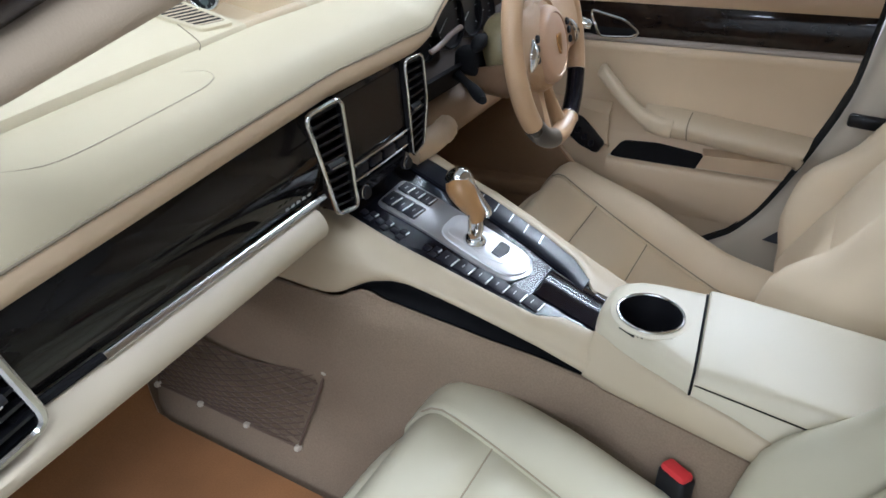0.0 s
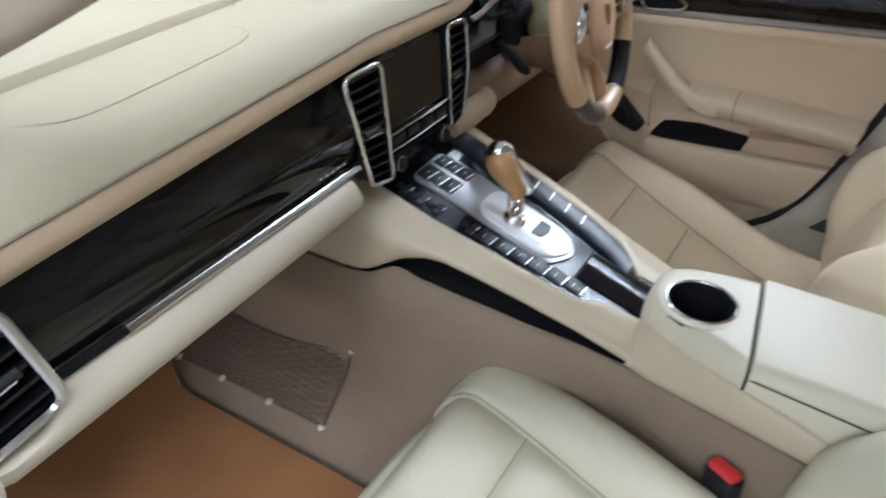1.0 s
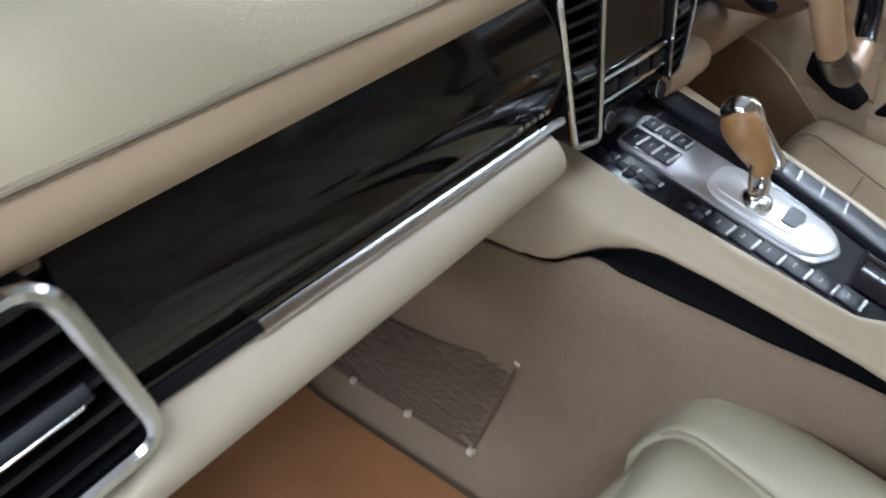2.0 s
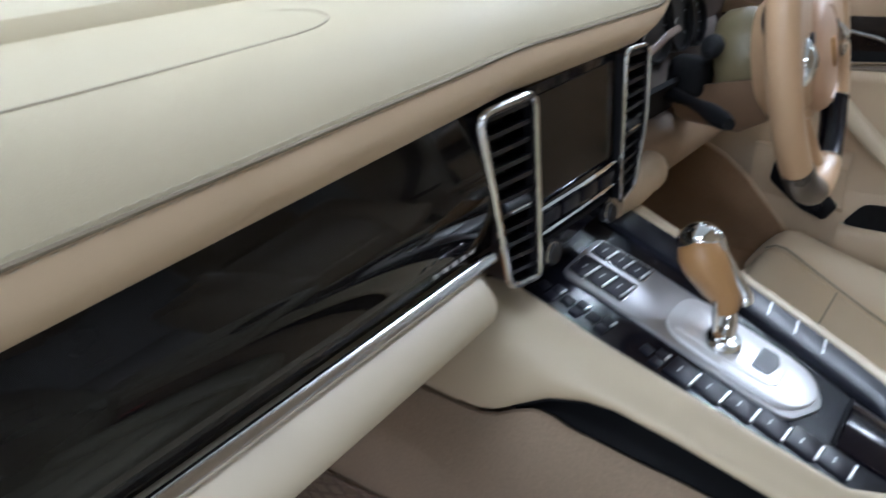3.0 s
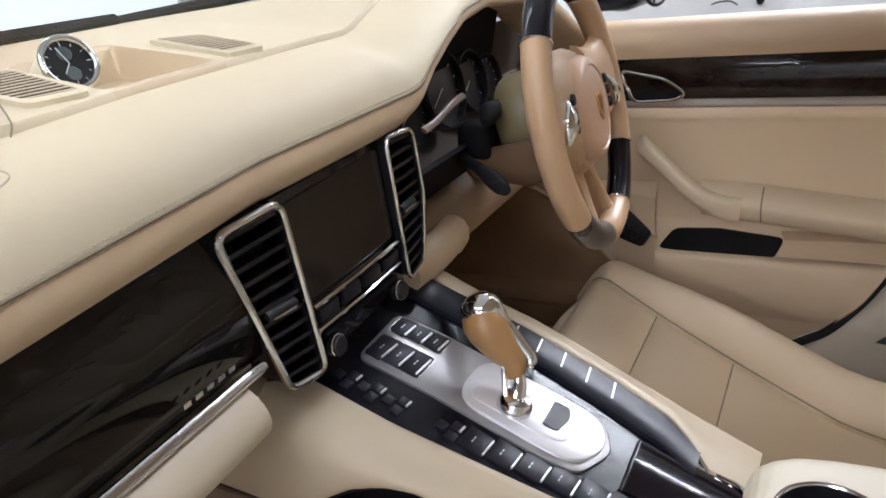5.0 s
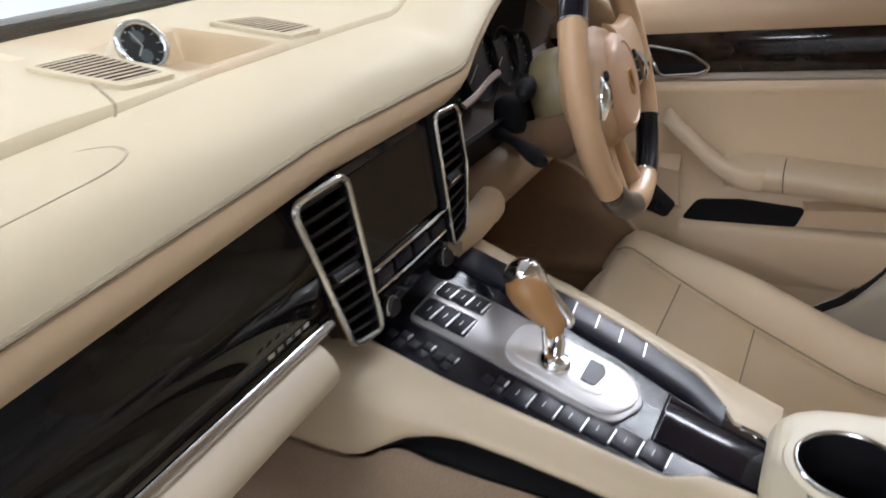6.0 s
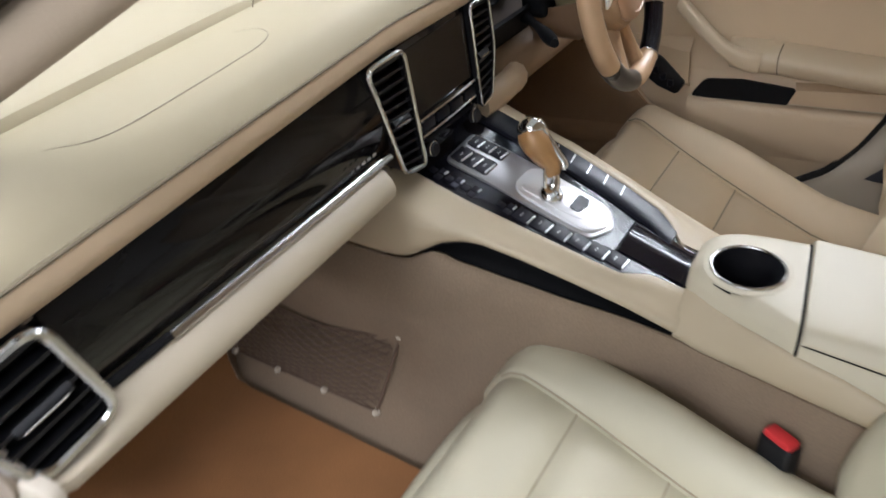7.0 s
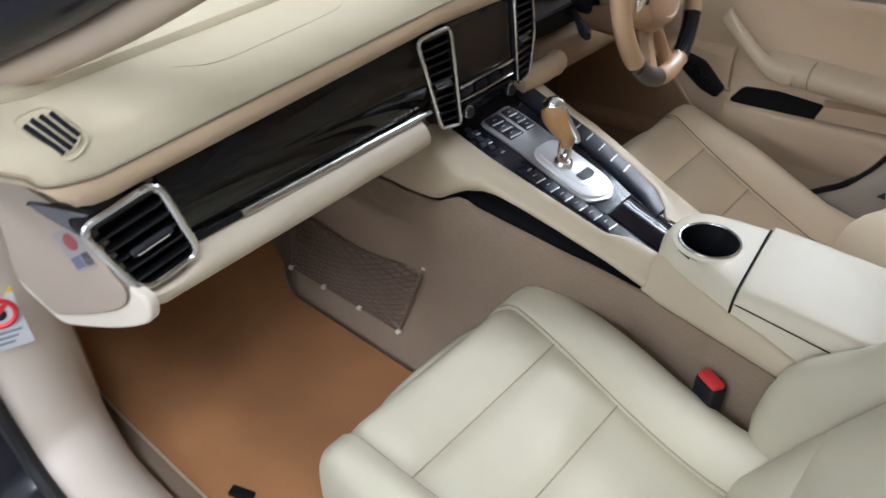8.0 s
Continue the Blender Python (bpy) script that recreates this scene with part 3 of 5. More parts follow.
def veneer():
    rows = []
    for k in range(29):
        xt, xb = -0.548 + 0.390 * k / 28, -0.548 + 0.432 * k / 28
        top, low = Vector((xt, 0.070 + yoff(xt), 0.9150)), strip_at(xb) + Vector((0, 0.002, 0.003))
        row = []
        for j in range(13):
            f = j / 12
            row.append(lerp(top, low, f) + Vector((0, -0.010 * math.sin(math.pi * f), 0)))
        rows.append(row)
    part("veneer", slab(rows, 0.006), WOOD, dash, "black-brown lacquered veneer panel")
    part("chrome_strip", tube([strip_at(-0.468 + 0.343 * k / 20) + Vector((0, -0.004, -0.001)) for k in range(21)], 0.0045, 8, flat=0.6), SATIN, dash)
    part("strip_shadow_gap", tube([strip_at(-0.552 + 0.084 * k / 8) + Vector((0, -0.002, -0.001)) for k in range(9)], 0.004, 8), MATTE, dash)
    for k in range(5):
        part("printed_mark", block(0.006, 0.0006, 0.0035, m=Matrix.Translation(strip_at(-0.205 + 0.011 * k) + Vector((0, -0.0065, 0.017)))), SATIN, dash)
    # padded knee roll below
    rows = []
    n = 34
    for k in range(n):
        x = -0.612 + 0.479 * k / (n - 1)
        s = strip_at(max(x, -0.60))
        sz = 1.0 - 0.75 * step(-0.150, -0.131, x) ** 2 - 0.6 * (1 - step(-0.615, -0.59, x))
        c = s + Vector((x - s.x, 0.018, -0.026))
        sec = [(0.030, 0.018), (-0.012, 0.0215), (-0.026, 0.017), (-0.036, 0.008), (-0.0395, -0.003), (-0.036, -0.014), (-0.024, -0.0205), (0.0, -0.023), (0.045, -0.020)]
        under_vent = 0.90 - 0.089 * (1 - step(-0.552, -0.528, x))
        rows.append([Vector((p.x, p.y, min(p.z, under_vent))) for p in smoothed([c + Vector((0, a * sz, b * sz)) for a, b in sec], 18)])
    bm = loft(rows, close=True, caps=True)
    part("knee_roll", bm, surface("roll_plastic", (0.55, 0.475, 0.355), 0.5, size=1600, bump=0.1), dash, "smooth beige padded lower roll")
    # panel that closes the dashboard's lower side
    rows = [[Vector((x, y + yoff(x), z)) for y, z in ((0.105, 0.784), (0.16, 0.778), (0.28, 0.76), (0.56, 0.74))] for x in (-0.585, -0.5, -0.4, -0.25, -0.1)]
    part("under_panel", slab(rows, 0.006), CARPET, dash)


veneer()


def bilinear(q, u, v):
    a, b, c, d = (Vector(p) for p in q)  # top left, top right, bottom right, bottom left
    return lerp(lerp(a, b, u), lerp(d, c, u), v)


def air_vent(quad, slats, frame_r, corner, tab, bow=0.0, tilt=0.35):
    """A vent with a satin frame, dark box, slats and a tab; quad: its four corners."""
    vt = part("air_vent", plate(rounded([Vector(p) + Vector((0, 0.026, 0)) for p in quad], corner), (0, -1, 0), 0.004), MATTE, dash, "black air vent in a satin metal frame")
    mid = sum((Vector(p) for p in quad), Vector()) / 4
    a, b, c, d = (Vector(p) for p in quad)
    ring = [a, lerp(a, b, 0.5), b, lerp(b, c, 0.5) + Vector((bow, 0, 0)), c, lerp(c, d, 0.5), d, lerp(d, a, 0.5)]
    path = rounded(ring, corner)
    part("vent_frame", tube(path, frame_r, 8, close=True, flat=1.0), SATIN, vt, "satin chrome surround")
    wall = loft([[p + Vector((0, 0.002, 0)) for p in path], [p + Vector((0, 0.028, 0)) for p in path]], close=True)
    part("vent_wall", wall, BLACK, vt)
    for k in range(slats):
        v = (k + 0.7) / (slats + 0.4)
        l, r = bilinear(quad, 0.04, v) + Vector((0, 0.008, 0)), bilinear(quad, 0.96, v) + Vector((bow * 0.8, 0.008, 0))
        dep = Vector((0, 0.014, -0.014 * tilt))
        th = Vector((0, 0.0, 0.0016))
        bm = loft([[l - dep * 0.4 + th, l - dep * 0.4 - th, l + dep - th, l + dep + th], [r - dep * 0.4 + th, r - dep * 0.4 - th, r + dep - th, r + dep + th]], close=True, caps=True)
        part("slat", bm, BLACK, vt, smooth=False)
    if tab:
        u, v = tab
        p = bilinear(quad, u, v) + Vector((0, 0.001, 0))
        along = (bilinear(quad, 0.9, v) - bilinear(quad, 0.1, v)).normalized()
        w = 0.30 * (bilinear(quad, 1, v) - bilinear(quad, 0, v)).length
        part("tab", tube([p - along * w, p + along * w], 0.0042, 8, flat=0.6), BLACK, vt)
        part("tab_edge", tube([p - along * w * 0.8 + Vector((0, -0.003, -0.003)), p + along * w * 0.8 + Vector((0, -0.003, -0.003))], 0.001, 6), SATIN, vt)
    return vt


NEAR_VENT = [(-0.150, 0.055, 0.912), (-0.087, 0.054, 0.914), (-0.065, 0.052, 0.764), (-0.106, 0.053, 0.771)]
FAR_VENT = [(0.055, 0.055, 0.918), (0.100, 0.055, 0.916), (0.103, 0.053, 0.786), (0.074, 0.053, 0.777)]
SIDE_VENT = [(-0.632, 0.005, 0.899), (-0.557, -0.003, 0.917), (-0.534, -0.005, 0.826), (-0.599, -0.005, 0.816)]
air_vent(NEAR_VENT, 11, 0.0031, 0.012, (0.5, 0.52))
air_vent(FAR_VENT, 11, 0.0021, 0.012, (0.5, 0.5), bow=0.010)
air_vent(SIDE_VENT, 6, 0.0042, 0.016, (0.55, 0.55))


def centre_stack():
    unit = part("display_unit", plate([(-0.088, 0.063, 0.914), (0.055, 0.063, 0.918), (0.076, 0.060, 0.775), (-0.066, 0.060, 0.762)], (0, -1, 0), 0.02, 0.002), GLOSS, dash, "gloss black display and radio unit")
    q = [(-0.080, 0.0615, 0.906), (0.050, 0.0615, 0.910), (0.062, 0.0595, 0.826), (-0.063, 0.0595, 0.823)]
    part("screen", plate(rounded(q, 0.004), (0, -1, 0), 0.002), SCREEN, unit, "dark brown switched-off screen")
    for z, r in ((0.8165, 0.0022), (0.7945, 0.0018)):
        x0, x1 = -0.062 - (0.82 - z) * 0.1, 0.066 + (0.82 - z) * 0.1
        part("chrome_bar", tube([(x0, 0.0575, z), ((x0 + x1) / 2, 0.0565, z + 0.001), (x1, 0.0575, z + 0.003)], r, 6), CHROME, unit)
    for k in range(4):
        part("radio_key", block(0.026, 0.004, 0.012, 0.001, m=Matrix.Translation((-0.044 + 0.032 * k, 0.0585, 0.806))), KEY, unit)
    part("disc_slot", block(0.11, 0.003, 0.004, m=Matrix.Translation((0.004, 0.0585, 0.787))), MATTE, unit)
    for x in (-0.042, 0.060):
        kb = part("knob", turned([(0.0, 0.006), (0.0075, 0.006), (0.0088, 0.004), (0.009, 0.0), (0.009, -0.004)], 24, facing((x, 0.057, 0.772), (0, -1, 0.15))), BLACK, unit)
        part("knob_ring", tube(circle((x, 0.0545, 0.7726), (0, -1, 0.15), 0.0092, 24), 0.0007, 5, close=True), CHROME, kb)


centre_stack()


def louvre(corners, n, name_label):
    """A sunk grille: a cream frame, a dark tray and cream bars across it."""
    a, b, c, d = (Vector(p) + Vector((0, 0, 0.0024)) for p in corners)
    up = Vector((0, 0, 1))
    # tray lies on the deck; its black stands for shade between deep slats
    gr = part("defrost_grille", plate([p + up * 0.0004 for p in rounded([a, b, c, d], 0.005)], up, 0.004), SLOTSHADE, dash, name_label)
    inner = rounded([a, b, c, d], 0.005)
    outer = rounded([lerp(p, (a + b + c + d) / 4, -0.17) for p in (a, b, c, d)], 0.008)
    rings = [[p - up * 0.010 for p in outer], [p + up * 0.0002 for p in outer], [lerp(p, q, 0.3) + up * 0.0010 for p, q in zip(outer, inner)], [lerp(p, q, 0.85) + up * 0.0014 for p, q in zip(outer, inner)], [p + up * 0.0011 for p in inner], [p - up * 0.002 for p in inner]]
    part("grille_frame", loft(rings, close=True), DASHSKIN, gr)
    for k in range(n):
        f = (k + 0.5) / n
        l, r = lerp(a, d, f), lerp(b, c, f)
        wd = (d - a) / n * 0.18
        lift = up * 0.0010
        part("bar", loft([[l - wd + lift, l + wd * 0.6 + lift, l + wd + up * 0.0002, l - wd + up * 0.0002], [r - wd + lift, r + wd * 0.6 + lift, r + wd + up * 0.0002, r - wd + up * 0.0002]], close=True, caps=True), GRILLE, gr, smooth=False)
    return gr


louvre([(-0.166, 0.176, 0.9918), (-0.133, 0.168, 0.9918), (-0.093, 0.298, 0.9910), (-0.143, 0.304, 0.9910)], 11, "cream slotted demister grille")
louvre([(0.008, 0.170, 0.9918), (0.042, 0.166, 0.9918), (0.084, 0.270, 0.9910), (0.052, 0.296, 0.9910)], 11, "cream slotted demister grille")


def clock():
    ax = Vector((-0.12, -0.80, 0.42)).normalized()
    c = Vector((-0.047, 0.291, 0.990))
    pod = part("clock_pod", turned([(0.020, -0.030), (0.0228, -0.012), (0.0243, 0.0), (0.0234, 0.003), (0.0218, 0.002)], 40, facing(c, ax), caps=False), CREAM, dash, "round dash clock in a cream pod")
    part("clock_rim", tube(circle(c + ax * 0.003, ax, 0.0218, 40), 0.0030, 10, close=True), CHROME, pod)
    part("clock_face", turned([(0.0, 0.0), (0.0214, 0.0)], 40, facing(c + ax * 0.0012, ax), caps=False), DIAL, pod)
    m = facing(c + ax * 0.0016, ax)
    for k in range(12):
        a = 360 * k / 12
        part("hour_mark", block(0.0008, 0.0022 if k % 3 else 0.0034, 0.0004, m=m @ pose(0, 0, 0, 0, 0, a) @ Matrix.Translation((0, 0.0170, 0))), MARK, pod, smooth=False)
    for dx, dy in ((0.0, -0.0087), (0.0, 0.0087)):
        part("sub_dial", turned([(0.0, 0.0004), (0.0059, 0.0004), (0.0063, 0.0)], 24, m @ Matrix.Translation((dx, dy, 0)), caps=False), surface("sub_dial_face", (0.10, 0.12, 0.13), 0.3, bump=0), pod)
    for ang, ln in ((20, 0.0155), (140, 0.0105)):
        part("pointer", block(0.0009, ln, 0.0005, m=m @ pose(0, 0, 0.0009, 0, 0, ang) @ Matrix.Translation((0, ln / 2, 0))), MARK, pod, smooth=False)
    part("clock_glass", turned([(0.0, 0.0024), (0.014, 0.0016), (0.0214, 0.0)], 40, facing(c + ax * 0.003, ax), caps=False), GLASS, pod)


clock()


def cluster():
    cl = part("instrument_panel", plate([(0.20, 0.165, 0.955), (0.56, 0.165, 0.975), (0.58, 0.205, 0.80), (0.19, 0.205, 0.80)], (0, -1, 0.2), 0.02), MATTE, dash, "dark instrument panel with round dials")
    ax = Vector((0, -0.97, 0.22)).normalized()
    for x, z, r in ((0.235, 0.862, 0.036), (0.30, 0.870, 0.043), (0.385, 0.880, 0.052), (0.47, 0.872, 0.043), (0.535, 0.862, 0.036)):
        c = Vector((x, 0.178 - (0.88 - z) * -0.2, z))
        dl = part("dial", turned([(0.0, 0.004), (r * 0.93, 0.004), (r * 0.93, 0.012), (r, 0.010), (r, -0.02)], 36, facing(c, ax), caps=False), DIAL, cl)
        part("dial_ring", tube(circle(c + ax * 0.012, ax, r * 0.96, 36), 0.0016, 6, close=True), BLACK, dl)
        m = facing(c + ax * 0.005, ax)
        for k in range(11):
            part("tick", block(0.0014, 0.006, 0.0005, m=m @ pose(0, 0, 0, 0, 0, -130 + 26 * k) @ Matrix.Translation((0, r * 0.78, 0))), MARK, dl, smooth=False)
        part("needle", block(0.0016, r * 0.7, 0.001, m=m @ pose(0, 0, 0.001, 0, 0, 120) @ Matrix.Translation((0, r * 0.33, 0))), MARK, dl, smooth=False)
    part("lower_trim", tube(smoothed([(0.225, 0.113, 0.874), (0.26, 0.115, 0.876), (0.30, 0.117, 0.884), (0.34, 0.12, 0.886)], 24), 0.0045, 8, flat=0.5), surface("bronze_trim", (0.26, 0.17, 0.12), 0.30, size=900), cl)
    part("column_panel", slab([[Vector((x, 0.10 + 0.06 * f, 0.842 - 0.10 * f)) for f in (0, 0.33, 0.66, 1)] for x in (0.15, 0.25, 0.36, 0.48, 0.60)], 0.006), MATTE, cl)
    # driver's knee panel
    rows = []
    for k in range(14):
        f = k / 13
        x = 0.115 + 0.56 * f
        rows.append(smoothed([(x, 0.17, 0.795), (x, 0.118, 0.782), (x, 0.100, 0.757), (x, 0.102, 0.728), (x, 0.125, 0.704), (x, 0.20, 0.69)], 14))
    # panel colour lowered to carry the shadow under the dashboard
    part("driver_knee_panel", slab(rows, 0.006), surface("shaded_knee_plastic", (0.27, 0.18, 0.105), 0.6, size=1200), dash)
    part("driver_knee_roll", tube(smoothed([(0.115, 0.085, 0.755), (0.17, 0.085, 0.752), (0.235, 0.094, 0.748), (0.265, 0.108, 0.744)], 20), [0.020] * 12 + [0.022] * 4 + [0.021, 0.018, 0.013, 0.006], 12), TAN, dash)
    part("light_switch", turned([(0.0, 0.014), (0.014, 0.014), (0.016, 0.010), (0.016, 0.0)], 24, facing((0.62, 0.15, 0.84), (0, -1, 0.2))), BLACK, dash)


cluster()


def dash_end():
    side = Vector((-1, -0.35, 0.1)).normalized()
    outer = [Vector(p) - side * 0.004 for p in [(-0.62, 0.027, 0.883), (-0.616, -0.001, 0.83), (-0.608, -0.027, 0.82), (-0.611, -0.026, 0.794), (-0.62, -0.003, 0.78), (-0.632, 0.028, 0.768), (-0.655, 0.088, 0.753), (-0.667, 0.135, 0.792), (-0.654, 0.13, 0.911), (-0.645, 0.107, 0.921), (-0.637, 0.081, 0.907), (-0.629, 0.054, 0.893)]]
    part("end_surround", plate(rounded(outer, 0.014), side, 0.012, 0.004, 3), PLASTIC, dash)
    out = rounded([(-0.618, 0.023, 0.892), (-0.618, 0.008, 0.846), (-0.614, -0.008, 0.829), (-0.617, -0.003, 0.811), (-0.624, 0.012, 0.799), (-0.636, 0.043, 0.785), (-0.654, 0.09, 0.769), (-0.664, 0.13, 0.806), (-0.652, 0.128, 0.917), (-0.644, 0.106, 0.926), (-0.636, 0.079, 0.913), (-0.627, 0.052, 0.901)], 0.010)
    # plastic darkened to carry the shadow lying on the dashboard's end
    part("end_panel", plate(out, side, 0.008, 0.0015), PANELSHADED, dash, "plastic panel closing the dashboard's end, darkened for shade")
    part("end_gap", tube([p - side * 0.0015 for p in out], 0.0009, 5, close=True), SEAM, dash)
    wd = plate(rounded([Vector(p) + side * 0.004 for p in [(-0.6392, 0.083, 0.9010), (-0.6328, 0.0654, 0.9035), (-0.622, 0.036, 0.9040), (-0.613, 0.012, 0.9050), (-0.6180, 0.0210, 0.8950), (-0.6225, 0.0293, 0.8800), (-0.6286, 0.0484, 0.8855), (-0.6359, 0.0713, 0.8940)]], 0.003), side, 0.008, 0.0025, 3)
    part("metal_wedge", wd, surface("dark_metal", (0.22, 0.22, 0.25), 0.18, 0.9, size=900, bump=0.0), dash, "dark polished metal wedge")
    # side window demister
    a, b, c, d = Vector((-0.637, 0.040, 0.992)), Vector((-0.609, 0.036, 0.997)), Vector((-0.598, 0.010, 0.975)), Vector((-0.620, 0.004, 0.965))
    gr = part("side_demister", plate(rounded([a, b, c, d], 0.012), (-0.3, -0.8, 0.5), 0.004, 0.001), DASHSKIN, dash, "slotted side window demister")
    n = Vector((-0.3, -0.8, 0.5)).normalized()
    for f in (0.10, 0.36, 0.62, 0.88):
        short = 0.16 * abs(f - 0.45)
        l, r = lerp(lerp(a, b, f), lerp(d, c, f), 0.06 + short) + n * 0.0008, lerp(lerp(a, b, f), lerp(d, c, f), 0.95 - short) + n * 0.0008
        part("slot", tube([l, r], 0.0026, 6, flat=0.6), MATTE, gr)
    part("demister_ring", tube(rounded([lerp(p, (a + b + c + d) / 4, -0.22) - n * 0.0015 for p in (a, b, c, d)], 0.014), 0.0011, 6, close=True), DASHSKIN, gr)
    face = facing((-0.6285, 0.0415, 0.8600), (-1, -0.35, 0.1)) @ pose(0, 0, 0, 0, 0, -60)
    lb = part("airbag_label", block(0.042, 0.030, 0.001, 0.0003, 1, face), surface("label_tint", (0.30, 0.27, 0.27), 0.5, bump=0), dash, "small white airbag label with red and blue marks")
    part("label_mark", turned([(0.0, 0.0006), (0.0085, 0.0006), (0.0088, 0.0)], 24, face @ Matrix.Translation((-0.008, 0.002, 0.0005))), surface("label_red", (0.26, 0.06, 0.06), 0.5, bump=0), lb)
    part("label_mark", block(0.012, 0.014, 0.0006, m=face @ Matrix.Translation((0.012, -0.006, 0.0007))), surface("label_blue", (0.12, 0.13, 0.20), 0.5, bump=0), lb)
    for k in range(3):
        part("label_line", block(0.013, 0.0018, 0.0006, m=face @ Matrix.Translation((0.012, 0.013 - 0.004 * k, 0.0007))), KEY, lb)


dash_end()

# ---- centre console ----
con = thing("centre_console", "cream leather centre console with gloss black key panel", "console", at=(0.04, -0.1, 0.6))


def top_z(y):
    return 0.714 + 0.30 * y


CON_UP = Vector((0, -0.30, 1)).normalized()


def on_top(x, y, h=0.0):
    return Vector((x, y, top_z(y))) + CON_UP * h


LEFT_EDGE = [(0.11, -0.054), (0.083, -0.053), (0.004, -0.052), (-0.075, -0.044), (-0.152, -0.036), (-0.187, -0.032), (-0.215, -0.008), (-0.26, 0.0), (-0.30, 0.0)]
RIGHT_EDGE = [(0.11, 0.149), (0.075, 0.148), (-0.035, 0.143), (-0.128, 0.128), (-0.187, 0.112), (-0.212, 0.090), (-0.225, 0.072), (-0.26, 0.070), (-0.30, 0.070)]


def edge(table, y):
    for (a, xa), (b, xb) in zip(table, table[1:]):
        if y >= b:
            f = (y - a) / (b - a)
            return xa + (xb - xa) * f
    return table[-1][1]


def console_body():
    for side in (-1, 1):
        rows = []
        for k in range(60):
            y = 0.105 - 0.369 * k / 59
            g = groove(y)
            z = top_z(y)
            e = edge(LEFT_EDGE if side < 0 else RIGHT_EDGE, y)
            gx = g.x if side < 0 else 0.095 - g.x
            s = side
            w = abs(gx - e)
            h = z - g.z
            pts = [(e - s * 0.004, z - 0.006), (e, z + 0.002), (e + s * 0.004, z + 0.0045), (e + s * w * 0.35, z + 0.004), (e + s * w * 0.68, z - 0.003), (gx + s * 0.003, z - min(0.017 + 0.2 * max(0, h - 0.05), 0.38 * h)), (gx + s * 0.005, g.z + 0.36 * h), (gx + s * 0.002, g.z + min(0.006, 0.15 * h)), (gx - s * 0.006, g.z)]
            rows.append(smoothed([(x, y, zz) for x, zz in pts], 20))
        part("side_cheek", slab(rows, 0.004), CONSOLESKIN, con, "cream leather flank")
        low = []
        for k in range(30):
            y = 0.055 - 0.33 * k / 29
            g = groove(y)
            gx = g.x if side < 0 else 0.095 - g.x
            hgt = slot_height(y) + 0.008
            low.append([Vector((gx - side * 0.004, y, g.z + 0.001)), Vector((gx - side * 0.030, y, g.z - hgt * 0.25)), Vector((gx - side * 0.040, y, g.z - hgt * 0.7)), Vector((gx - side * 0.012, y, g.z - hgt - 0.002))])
        # matte black sheet deepens the shade inside the slot
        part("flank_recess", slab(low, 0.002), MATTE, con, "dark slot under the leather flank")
    # front nose of the flank below the knee roll
    rows = []
    for k in range(8):
        y = 0.105 + 0.03 * k
        rows.append(smoothed([(-0.056, y, 0.745), (-0.085, y, 0.742), (-0.101, y, 0.725), (-0.104, y, 0.69), (-0.103, y, 0.65), (-0.098, y, 0.635)], 12))
    part("front_cheek", slab(rows, 0.004), CONSOLESKIN, con)
    left = [on_top(edge(LEFT_EDGE, y), y, 0.001) for y in [0.10 - 0.02 * k for k in range(19)]]
    right = [on_top(edge(RIGHT_EDGE, y), y, 0.001) for y in [0.10 - 0.02 * k for k in range(19)]]
    part("key_panel", slab([[lerp(a, b, f) for f in (0, 0.25, 0.5, 0.75, 1)] for a, b in zip(left, right)], 0.004), BLACKPANEL, con, "gloss black key panel")
    part("tail_cover", slab([[lerp(on_top(0.003, y, 0.003), on_top(0.069, y, 0.003), f) + CON_UP * (0.006 * math.sin(math.pi * f)) for f in (0, 0.12, 0.3, 0.5, 0.7, 0.88, 1)] for y in (-0.170, -0.18, -0.20, -0.225, -0.25, -0.262)], 0.003), GLOSS, con, "gloss black sliding cover")
    part("tail_gap", tube([on_top(x, -0.168, 0.004) for x in (0.0, 0.035, 0.066)], 0.0012, 6), MATTE, con)
    part("tail_chrome", tube(smoothed([on_top(0.004, -0.256, 0.005), on_top(0.035, -0.262, 0.010), on_top(0.068, -0.252, 0.005), on_top(0.071, -0.232, 0.004)], 16), 0.0014, 6), CHROME, con)


console_body()


def key(x, y, sx, sy, spin, tick=True, h=0.0, m=KEY, marks=True):
    """A push button with its bright edge."""
    q = Vector((0, -1, -0.30)).normalized()
    side = CON_UP.cross(q)
    fr = Matrix.Translation(on_top(x, y, h)) @ Matrix((side, q, CON_UP)).transposed().to_4x4() @ pose(0, 0, 0, 0, 0, spin)
    kb = part("key", block(sx, sy, 0.006, 0.0008, m=fr), m, con)
    if tick:
        part("key_edge", block(sx * 0.78, 0.0019, 0.0022, 0.0005, 1, fr @ Matrix.Translation((0, sy * 0.5 + 0.0003, 0.0031))), ALUMINIUM, kb)
    for dx in (-0.0022, 0.0022) if marks else ():
        part("symbol", block(0.0028, 0.0011, 0.0003, m=fr @ Matrix.Translation((dx, -sy * 0.1, 0.0031))), MARK, kb, smooth=False)
    return kb


